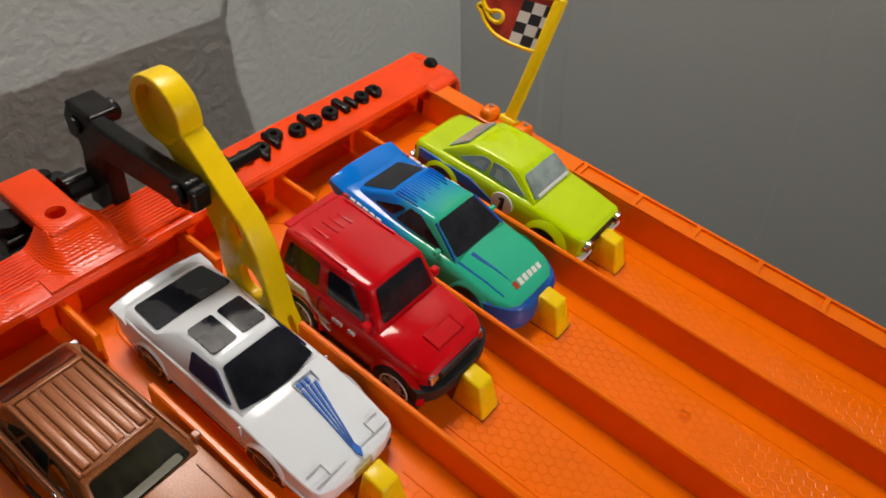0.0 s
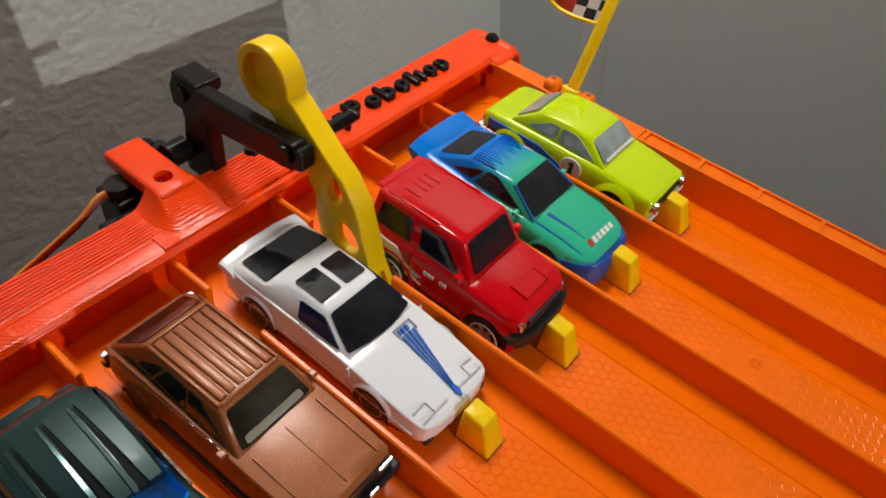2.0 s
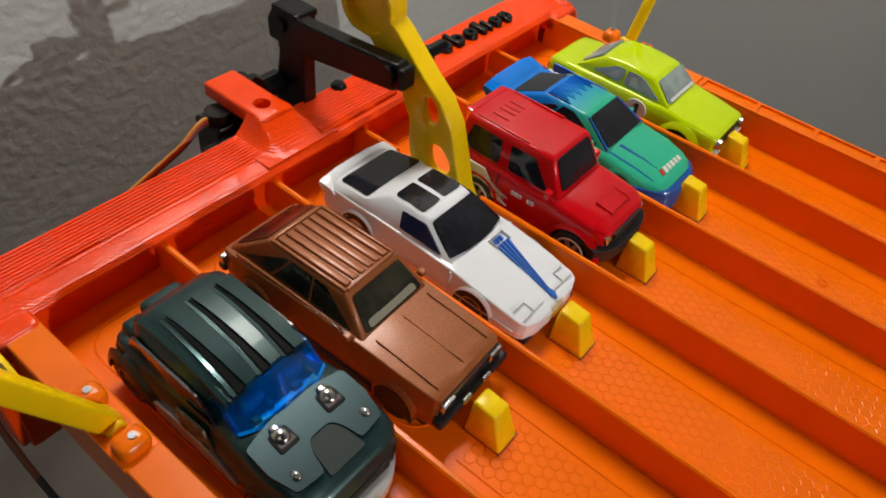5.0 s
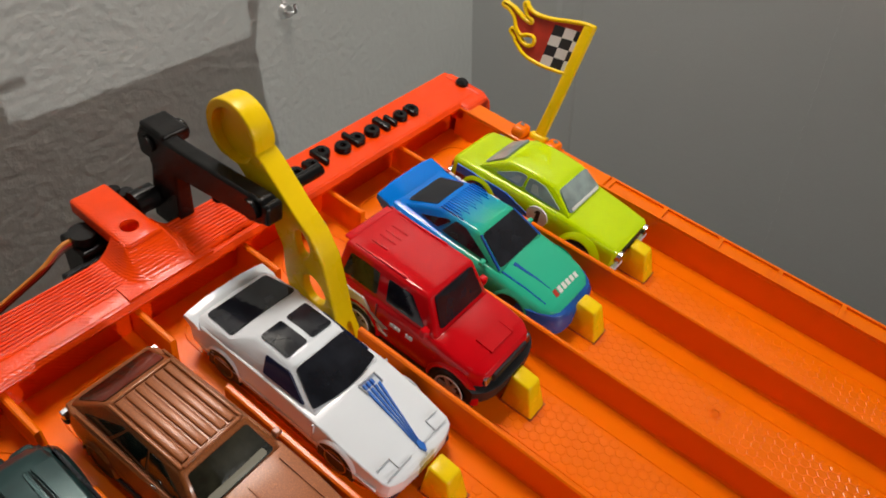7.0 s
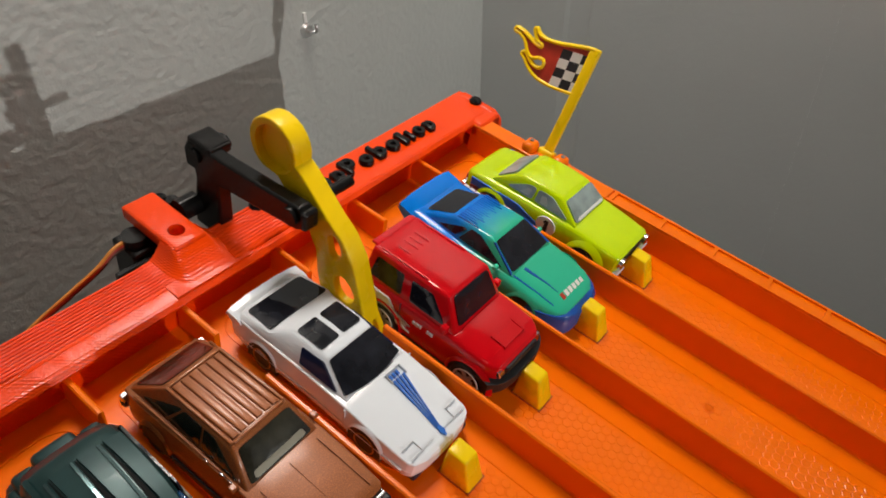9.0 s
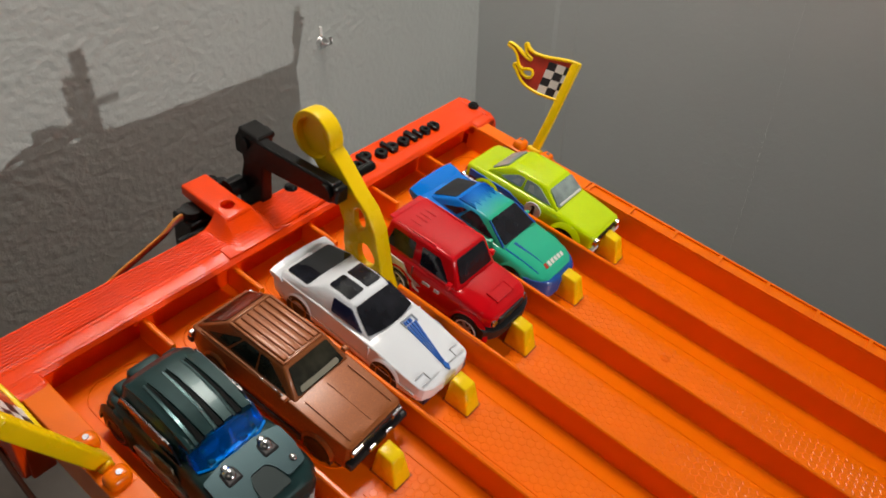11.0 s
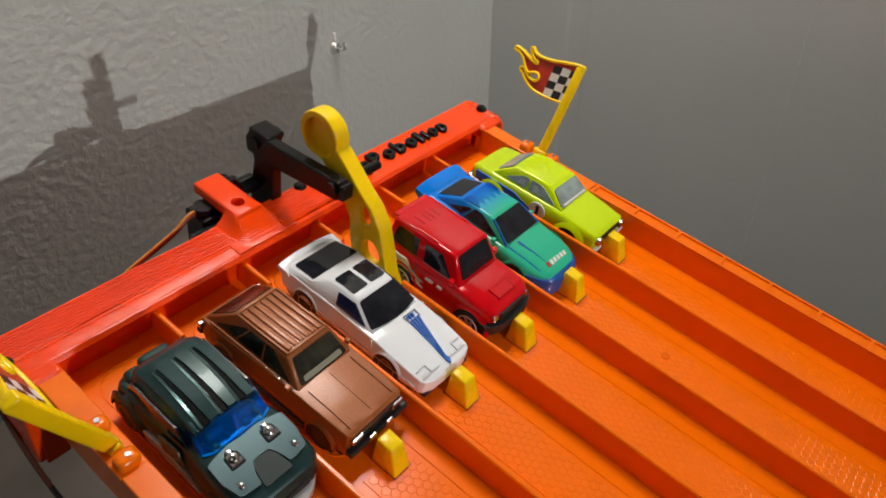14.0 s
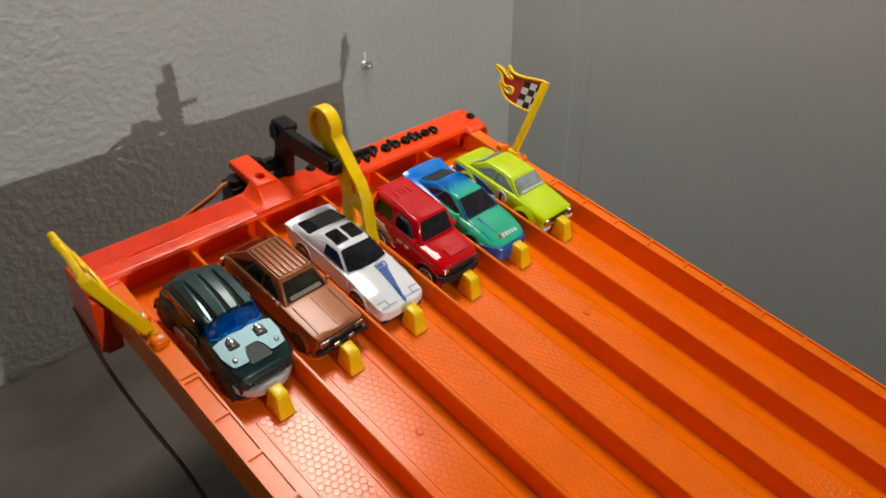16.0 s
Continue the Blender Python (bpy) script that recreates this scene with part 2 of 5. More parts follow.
part("tabletop", box(-0.75, 0.12, -0.34, WY - 0.003, TABLE_TOP - 0.025, TABLE_TOP, 0.002), TABLE, table)
for x in (-0.71, 0.08):
    for y in (-0.30, 0.105):
        part("leg", box(x - 0.02, x + 0.02, y - 0.02, y + 0.02, 0, TABLE_TOP - 0.025), TABLE, table)
stand = thing("track_stand", pose(0, 0, 0), "wooden blocks that carry the sloping track on the table", "stand")
for x in (-0.06, 0.06):
    for y in (-0.03, -0.28):
        part("block", box(x - 0.015, x + 0.015, y - 0.012, y + 0.012, TABLE_TOP, HEIGHT - 0.006 + (y - 0.012) * math.tan(radians(SLOPE))), STAND, stand)

# ---- the track ----
P = 0.038                      # lane pitch
RIN, ROUT = 0.1115, 0.1200     # inner and outer face of the side rails
DIV_H = 0.0120                 # divider height
END = -0.62                    # lower end of the track
LANES = (-0.0928, -0.0565, -0.0187, 0.0190, 0.0572, 0.0940)
track = thing("race_track", TRACK, "orange plastic six-lane toy race track sloping down from its start", "race track")
part("deck", box(-RIN - 0.002, RIN + 0.002, END, 0.002, -0.003, 0), ORANGE, track)


def wall_strip(x, thick, y0, y1, h0, h1, foot=0.0005):
    """A moulded upright strip: thicker at its foot, rounded on top."""
    t, f = thick / 2, thick / 2 + foot / 2
    bm = bmesh.new()
    rows = []
    for y, h in ((y0, h0), (y1, h1)):
        prof = [(-f, 0), (-t, 0.0012), (-t, h - 0.0005), (-t * 0.5, h), (t * 0.5, h), (t, h - 0.0005), (t, 0.0012), (f, 0)]
        rows.append([bm.verts.new((x + px, y, pz)) for px, pz in prof])
    n = len(rows[0])
    for i in range(n):
        bm.faces.new((rows[0][i], rows[0][(i + 1) % n], rows[1][(i + 1) % n], rows[1][i]))
    bm.faces.new(rows[0])
    bm.faces.new(rows[1])
    return bm


for k in range(-2, 3):
    part("lane_divider", wall_strip(k * P, 0.0018, END, -0.0415 if k else -0.0530, DIV_H, DIV_H), ORANGE, track)
    part("fin", wall_strip(k * P, 0.0019, -0.0195, 0.001, 0.0108, 0.0106), ORANGE, track)


def rail(s):
    """A side rail: inner wall, flat top with framed recesses, and an outer skirt."""
    bm = bmesh.new()
    lo, hi = sorted((s * RIN, s * ROUT))
    add_box(bm, lo, hi, END, -0.004, -0.0075, 0.0122, 0.0004, 1)
    add_box(bm, lo, lo + 0.0011, END, -0.072, 0.0120, 0.0131)
    add_box(bm, hi - 0.0011, hi, END, -0.072, 0.0120, 0.0131)
    y = -0.0735
    while y > END:
        add_box(bm, lo + 0.001, hi - 0.001, y - 0.0008, y + 0.0008, 0.0120, 0.0131)
        y -= 0.0222
    add_box(bm, lo, hi, -0.072, -0.004, 0.0120, 0.0131, 0.0003, 1)
    ob = part("side_rail", bm, ORANGE, track)
    a, b = sorted((s * (ROUT - 0.001), s * (ROUT + 0.0038)))
    if s > 0:
        part("flange", box(a, b, -0.146, -0.055, -0.010, 0.0085, 0.0006, 1), ORANGE, ob)


rail(1)
rail(-1)


def ridge(points, width, height, closed=False):
    """A low raised line along points on the deck."""
    bm = bmesh.new()
    pts = [Vector((x, y, 0)) for x, y in points]
    rows = []
    for i, p in enumerate(pts):
        a = pts[i - 1] if i or closed else p
        b = pts[(i + 1) % len(pts)] if i < len(pts) - 1 or closed else p
        d = (b - a).normalized()
        nrm = Vector((-d.y, d.x, 0)) * width / 2
        rows.append([bm.verts.new(p + nrm), bm.verts.new(p + nrm * 0.3 + Vector((0, 0, height))), bm.verts.new(p - nrm * 0.3 + Vector((0, 0, height))), bm.verts.new(p - nrm)])
    for i in range(len(rows) if closed else len(rows) - 1):
        r, q = rows[i], rows[(i + 1) % len(rows)]
        for j in range(3):
            bm.faces.new((r[j], r[j + 1], q[j + 1], q[j]))
    return bm


def rounded(x0, x1, y0, y1, r, n=6):
    out = []
    for cx, cy, a0 in ((x1 - r, y1 - r, 0), (x0 + r, y1 - r, 90), (x0 + r, y0 + r, 180), (x1 - r, y0 + r, 270)):
        for i in range(n + 1):
            a = radians(a0 + 90 * i / n)
            out.append((cx + r * math.cos(a), cy + r * math.sin(a)))
    return out


HEX = material("polished_orange", (0.95, 0.180, 0.001), 0.20, grain=0.03, grain_scale=40, spec=0.42)


def hex_field(x, y0, y1, pitch=0.0031, cols=6):
    """Rows of low hexagonal bumps down one lane."""
    verts, faces = [], []
    dy = pitch * 0.866
    row, y = 0, y0
    while y > y1:
        for c in range(cols - row % 2):
            cx = x + (c - (cols - 1) / 2 + 0.5 * (row % 2)) * pitch
            i0 = len(verts)
            for r, z in ((0.535, 0.00002), (0.460, 0.00015)):
                for k in range(6):
                    a = radians(60 * k + 30)
                    verts.append((cx + r * pitch * math.cos(a) * 0.98, y + r * pitch * math.sin(a) * 0.98, z))
            faces.append(tuple(range(i0 + 6, i0 + 12)))
            for k in range(6):
                faces.append((i0 + k, i0 + (k + 1) % 6, i0 + 6 + (k + 1) % 6, i0 + 6 + k))
        y -= dy
        row += 1
    me = bpy.data.meshes.new("hex_texture")
    me.from_pydata(verts, [], faces)
    me.materials.append(HEX)
    ob = part("hex_texture", me, None, track)
    tagged(ob, kind="stuff")


for x in LANES:
    hex_field(x - 0.0001, -0.1000, END + 0.01)
    for dx in (-0.0102, 0.0100):
        part("lane_line", ridge([(x + dx, -0.098), (x + dx, END)], 0.0006, 0.00030), ORANGE, track)
    part("start_outline", ridge(rounded(x - 0.0122, x + 0.0122, -0.088, -0.0085, 0.008), 0.0005, 0.0003, True), ORANGE, track)
for x, y in ((-0.0552, -0.1437), (0.0573, -0.1455)):
    bm = bmesh.new()
    bmesh.ops.create_cone(bm, cap_ends=False, segments=20, radius1=0.0020, radius2=0.0014, depth=0.0005, matrix=Matrix.Translation((x, y, 0.00045)))
    bmesh.ops.create_circle(bm, cap_ends=True, segments=20, radius=0.0009, matrix=Matrix.Translation((x, y, 0.0006)))
    part("moulding_mark", bm, ORANGE, track)

# ---- start pegs ----
def peg_mesh():
    bm = bmesh.new()
    lo = [(-0.0035, -0.0052, 0), (0.0035, -0.0052, 0), (0.0035, 0.0046, 0), (-0.0035, 0.0046, 0)]
    hi = [(-0.0026, -0.0016, 0.0102), (0.0026, -0.0016, 0.0102), (0.0026, 0.0042, 0.0108), (-0.0026, 0.0042, 0.0108)]
    a, b = [bm.verts.new(p) for p in lo], [bm.verts.new(p) for p in hi]
    bm.faces.new(a), bm.faces.new(b)
    for i in range(4):
        bm.faces.new((a[i], a[(i + 1) % 4], b[(i + 1) % 4], b[i]))
    bmesh.ops.recalc_face_normals(bm, faces=bm.faces[:])
    bmesh.ops.bevel(bm, geom=bm.edges[:], offset=0.0006, segments=2, affect="EDGES", profile=0.5)
    return mesh("start_peg", bm, YELLOW, 50)


PEG = peg_mesh()
# Dark orange patches: slot and shadow at each peg's foot, put into colour.
SLOT_SHADE = material("shaded_slot_orange", (0.38, 0.055, 0.002), 0.6)
for x in LANES:
    part("peg_slot_shade", box(x + 0.0012 - 0.0042, x + 0.0012 + 0.0042, -0.0990 - 0.0060, -0.0990 + 0.0054, -0.0010, 0.00025, 0.0002, 1), SLOT_SHADE, track, "dark patch for the shaded slot at the peg's foot")
for x in LANES:
    peg = new("start_peg", PEG)
    peg.matrix_basis = TRACK @ pose(x + 0.0012, -0.0990, -0.0003) @ Matrix.Diagonal((1.10, 1.10, 1.06, 1))
    tagged(peg, "tapered yellow plastic start peg standing in its lane", "start peg", "start pegs")

# ---- crossbar ----
bar = thing("start_crossbar", TRACK, "red-orange printed plastic crossbar with fine layer lines", "crossbar")
BX0, BX1 = -0.1272, 0.1265


def beam(x0, x1, ribbed):
    """The beam: front face, slanted lip, ribbed top and back, pushed along x."""
    prof = [(-0.0012, -0.012), (-0.0012, 0.0095), (-0.0050, 0.0120), (-0.0052, 0.0130), (-0.0040, 0.0142), (-0.0030, 0.0146)]
    n = 10 if ribbed else 0
    if ribbed:
        prof += [(0.0010, 0.0149), (0.0016, 0.0146), (0.0022, 0.0149)]
    for i in range(n):
        y = 0.0026 + 0.0120 * i / n
        w = 0.0120 / n
        prof += [(y + w * 0.08, 0.01485), (y + w * 0.30, 0.01555), (y + w * 0.70, 0.01555), (y + w * 0.92, 0.01485)]
    prof += [(0.0146, 0.0144), (0.0150, 0.0135), (0.0150, -0.012)]
    return prism(prof, "x", x0, x1)


part("beam", beam(BX0 + 0.004, -0.0130, True), PRINT, bar)
part("beam", beam(-0.0130, BX1, False), PRINT, bar)
for s, x0, x1 in ((-1, BX0, BX0 + 0.0045), (1, BX1 - 0.003, BX1 + 0.001)):
    part("end_plate", prism([(-0.0105, 0.0085), (-0.0095, 0.0120), (-0.0055, 0.0147), (0.0120, 0.0150), (0.0152, 0.0120), (0.0152, -0.022), (0.0120, -0.0265), (-0.0060, -0.0265), (-0.0098, -0.022)], "x", x0, x1, 0.0008), PRINT, bar)
    part("corner_lobe", box(min(x0, x1 - 0.016 * (s > 0)), max(x1, x0 + 0.016 * (s < 0)), -0.0095, 0.001, 0.0060, 0.0142, 0.0022, 3), PRINT, bar)
part("side_gusset", prism([(-0.0105, -0.024), (-0.0105, 0.006), (-0.0045, 0.010), (-0.0045, -0.024)], "x", BX0 + 0.002, BX0 + 0.010, 0.0006), PRINT, bar)


BRX0, BRX1 = -0.0310, -0.0189


def fillet_ground():
    """The beam's top round the bracket: it sweeps up to the block in hollow curves."""
    nx, ny = 64, 44
    bm = bmesh.new()
    grid = []
    for i in range(nx + 1):
        x = -0.0392 + 0.0282 * i / nx
        row = []
        for j in range(ny + 1):
            y = -0.0036 + 0.0184 * j / ny
            dx = max(BRX0 - x, 0, x - BRX1)
            dy = max(0.0092 - y, 0)
            d = math.hypot(dx / 0.0062, dy / 0.0132)
            z = 0.0152 + 0.0064 * max(0.0, 1 - d) ** 1.7
            if y > 0.0112 and dx == 0:
                z = 0.0165
            row.append(bm.verts.new((x, y, z)))
        grid.append(row)
    for a, b in zip(grid, grid[1:]):
        for j in range(ny):
            bm.faces.new((a[j], b[j], b[j + 1], a[j + 1]))
    rim = grid[0] + [r[-1] for r in grid[1:]] + grid[-1][-2::-1] + [r[0] for r in grid[-2:0:-1]]
    low = [bm.verts.new((v.co.x, v.co.y, 0.0135)) for v in rim]
    for i in range(len(rim)):
        k = (i + 1) % len(rim)
        bm.faces.new((rim[i], low[i], low[k], rim[k]))
    return bm


def cut(bm, tool, mat, name, smooth=None):
    """A mesh with a tool's volume taken out of it."""
    a, b = new("body_of_cut", mesh(name, bm, mat)), new("tool_of_cut", mesh("tool", tool, mat))
    mod = a.modifiers.new("cut", "BOOLEAN")
    mod.operation, mod.object, mod.solver = "DIFFERENCE", b, "EXACT"
    me = bpy.data.meshes.new_from_object(a.evaluated_get(bpy.context.evaluated_depsgraph_get()))
    for ob in (a, b):
        old = ob.data
        bpy.data.objects.remove(ob)
        bpy.data.meshes.remove(old)
    me.materials.clear()
    me.materials.append(mat)
    if smooth is not None:
        for p in me.polygons:
            p.use_smooth = True
        me.set_sharp_from_angle(angle=radians(smooth))
    return me


block = box(BRX0, BRX1, 0.0078, 0.0358, 0.0166, 0.0217, 0.0010, 3)
hole = cyl((-0.0251, 0.0150, 0.0155), (-0.0251, 0.0150, 0.0230), 0.0027, seg=28)
part("servo_bracket", cut(block, hole, PRINT, "servo_bracket", 40), None, bar, "glossy printed bracket block with a round hole")
part("bracket_foot", fillet_ground(), PRINT, bar, "hollow-curved foot of the bracket", smooth=40)
pad = [(-0.0022, 0.0140), (-0.0022, 0.0154), (-0.0016, 0.0160)]
for i in range(11):
    y = -0.0010 + 0.00138 * i
    pad += [(y, 0.0157), (y + 0.0003, 0.0161), (y + 0.0010, 0.0161)]
pad += [(0.0147, 0.0154), (0.0147, 0.0140)]
part("ribbed_pad", prism(pad, "x", -0.0160, 0.0186), PRINT, bar)


def screw(x, y, z, parent, mat=BLACK, r=0.0028):
    bm = cyl((x, y, z - 0.003), (x, y, z + 0.0008), r, r, 20)
    add_cyl(bm, (x, y, z + 0.0008), (x, y, z + 0.0018), r, r * 0.7, 20)
    add_cyl(bm, (x, y, z + 0.0017), (x, y, z + 0.0020), r * 0.45, r * 0.45, 6)
    return part("screw", bm, mat, parent, "black round-headed screw" if mat is BLACK else "small steel screw", smooth=40)


screw(0.1245, 0.0040, 0.0147, bar)
screw(0.0053, 0.0125, 0.0156, bar)
screw(-0.1233, 0.0032, 0.0146, bar)

# raised black lettering of the crossbar, as plain rings and bars of its size
def ring_mesh(cx, cy, rx, ry, inner, z0, z1):
    bm = bmesh.new()
    rows = []
    for f, z in ((1.0, z0), (1.0, z1 - 0.0006), (0.88, z1), (inner + 0.12, z1), (inner, z1 - 0.0006), (inner, z0)):
        rows.append([bm.verts.new((cx + rx * f * math.cos(2 * math.pi * k / 20), cy + ry * f * math.sin(2 * math.pi * k / 20), z)) for k in range(20)])
    for a, b in zip(rows, rows[1:]):
        for k in range(20):
            bm.faces.new((a[k], a[(k + 1) % 20], b[(k + 1) % 20], b[k]))
    return bm


LZ0, LZ1, LB = 0.0140, 0.0167, 0.0021
x = 0.0182
for w, y0, h, shape in ((0.0056, 0.0030, 0.0088, "frame"), (LB, 0.0030, 0.0088, "bar"), (0.0054, 0.0028, 0.0060, "ring"), (0.0052, 0.0004, 0.0082, "frame"), (0.0066, 0.0028, 0.0088, "frame"), (0.0062, 0.0026, 0.0062, "ring"), (0.0060, 0.0026, 0.0088, "barring"), (0.0062, 0.0024, 0.0062, "ring"), (0.0030, 0.0022, 0.0080, "bar"), (LB, 0.0022, 0.0064, "bar"), (0.0054, 0.0020, 0.0060, "ring"), (0.0048, 0.0018, 0.0060, "frame")):
    if shape == "ring":
        bm = ring_mesh(x + w / 2, y0 + h / 2, w / 2, h / 2, 0.30, LZ0, LZ1)
    elif shape == "bar":
        bm = box(x, x + w, y0, y0 + h, LZ0, LZ1, 0.0007, 3)
    else:
        bm = ring_mesh(x + w / 2, y0 + h - 0.0031 if shape == "frame" else y0 + 0.0031, w / 2, 0.0031, 0.30, LZ0, LZ1)
        add_box(bm, x, x + LB, y0, y0 + h, LZ0, LZ1, 0.0007, 3)
    part("lettering", bm, BLACK, bar, "raised glossy black bar of the lettering", smooth=50)
    x += w + 0.0016

# ---- servo, linkage and release lever ----
servo = thing("servo_motor", TRACK, "small black servo motor fixed behind the crossbar", "servo motor")
part("case", box(-0.0378, -0.0180, 0.0205, 0.0330, -0.006, 0.0138, 0.0010), BLACK, servo)
part("mounting_ear", box(-0.0450, -0.0130, 0.0185, 0.0208, -0.001, 0.0115, 0.0005), BLACK, servo)
part("spline_cap", cyl((-0.0335, 0.0262, 0.0140), (-0.0335, 0.0262, 0.0172), 0.0040), BLACK, servo, smooth=40)
part("gear_boss", cyl((-0.0160, 0.0260, 0.0140), (-0.0160, 0.0260, 0.0165), 0.0028), BLACK, servo, smooth=40)


def tube(points, r, mat, parent, name, label=""):
    cu = bpy.data.curves.new(name, "CURVE")
    cu.dimensions, cu.bevel_depth, cu.bevel_resolution, cu.resolution_u = "3D", r, 3, 8
    sp = cu.splines.new("BEZIER")
    sp.bezier_points.add(len(points) - 1)
    for bp, p in zip(sp.bezier_points, points):
        bp.co, bp.handle_left_type, bp.handle_right_type = p, "AUTO", "AUTO"
    ob = new(name, cu)
    me = bpy.data.meshes.new_from_object(ob.evaluated_get(bpy.context.evaluated_depsgraph_get()))
    bpy.data.objects.remove(ob)
    bpy.data.curves.remove(cu)
    me.materials.clear()
    me.materials.append(mat)
    for p in me.polygons:
        p.use_smooth = True
    return part(name, me, None, parent, label)


for i, mat in enumerate((WIRE_O, RED_INK, WIRE_B)):
    tube([(-0.0350, 0.0270, 0.0150 - i * 0.0011), (-0.0398, 0.0262, 0.0160 - i * 0.0011), (-0.0475, 0.0260, 0.0116 - i * 0.0009), (-0.0558, 0.0258, 0.0086 - i * 0.0009), (-0.0740, 0.0245, 0.0028 - i * 0.0008), (-0.0960, 0.0200, -0.006), (-0.1270, 0.0160, -0.013 - i * 0.0006)], 0.0006, mat, servo, "wire", "thin coloured servo wire")
for i, mat in enumerate((WIRE_B, BASE)):
    tube([(-0.1270, 0.0160, -0.013 - i * 0.0008), (-0.1286, -0.006, -0.0205 - i * 0.0010), (-0.1290, -0.030, -0.0262 + i * 0.0006), (-0.1284, -0.055, -0.0272 - i * 0.0012), (-0.1276, -0.085, -0.0292 + i * 0.0004), (-0.1284, -0.120, -0.0356 - i * 0.001), (-0.1278, -0.165, -0.0440), (-0.1280, -0.250, -0.0650)], 0.0009, mat, servo, "cable", "dark servo cable hanging beside the track")

part("horn_hub", cyl((-0.0172, 0.0250, 0.0185), (-0.0100, 0.0250, 0.0185), 0.0040), BLACK, servo, "glossy black servo horn hub", smooth=40)
part("horn_screw", cyl((-0.0160, 0.0300, 0.0150), (-0.0160, 0.0300, 0.0200), 0.0026, 0.0022, 18), BLACK, servo, smooth=40)
part("horn_screw", cyl((-0.0192, 0.0330, 0.0150), (-0.0180, 0.0330, 0.0206), 0.0022, 0.0018, 18), BLACK, servo, smooth=40)

link = thing("servo_linkage", TRACK, "black printed linkage arm between servo and lever", "linkage")
part("upright", prism([(0.0122, 0.0090), (0.0266, 0.0090), (0.0264, 0.0170), (0.0240, 0.0300), (0.0250, 0.0345), (0.0128, 0.0345)], "x", -0.0098, -0.0046, 0.0008), BLACK, link)
part("arm", prism([(0.0285, 0.0395), (0.0262, 0.0438), (0.0080, 0.0446), (-0.0245, 0.0474), (-0.0272, 0.0450), (-0.0270, 0.0408), (-0.0235, 0.0384), (0.0119, 0.0332), (0.0279, 0.0332)], "x", -0.0102, -0.0050, 0.0009), BLACK, link)
part("pivot_bolt", cyl((-0.0112, 0.0222, 0.0396), (0.0020, 0.0222, 0.0396), 0.0025), BLACK, link, smooth=40)
part("bolt_head", cyl((-0.0046, 0.0222, 0.0396), (0.0012, 0.0222, 0.0396), 0.0033), BLACK, link, smooth=40)
part("pivot_bolt", cyl((-0.0112, -0.0216, 0.0432), (0.0145, -0.0216, 0.0432), 0.0019), BLACK, link, smooth=40)
part("bolt_head", cyl((-0.0117, -0.0216, 0.0432), (-0.0100, -0.0216, 0.0432), 0.0030), BLACK, link, smooth=40)
part("cap", box(-0.0100, -0.0010, 0.0150, 0.0265, 0.0425, 0.0452, 0.0009), BLACK, link)
part("end_block", box(-0.0105, -0.0046, -0.0276, -0.0245, 0.0398, 0.0466, 0.0012, 3), BLACK, link)

lever = thing("release_lever", TRACK, "yellow plastic release lever with a round paddle head", "lever")


def rounded_loop(points, times=2):
    """A closed outline with its corners cut, again and again."""
    for _ in range(times):
        out = []
        for i, (u, v) in enumerate(points):
            a, b = points[(i + 1) % len(points)]
            out += [(u * 0.75 + a * 0.25, v * 0.75 + b * 0.25), (u * 0.25 + a * 0.75, v * 0.25 + b * 0.75)]
        points = out
    return points


LEVER_X, LEVER_T = -0.0037, 0.0070       # its flat face and its thickness
HEAD_Y, HEAD_Z, HEAD_R = -0.0064, 0.0556, 0.0099


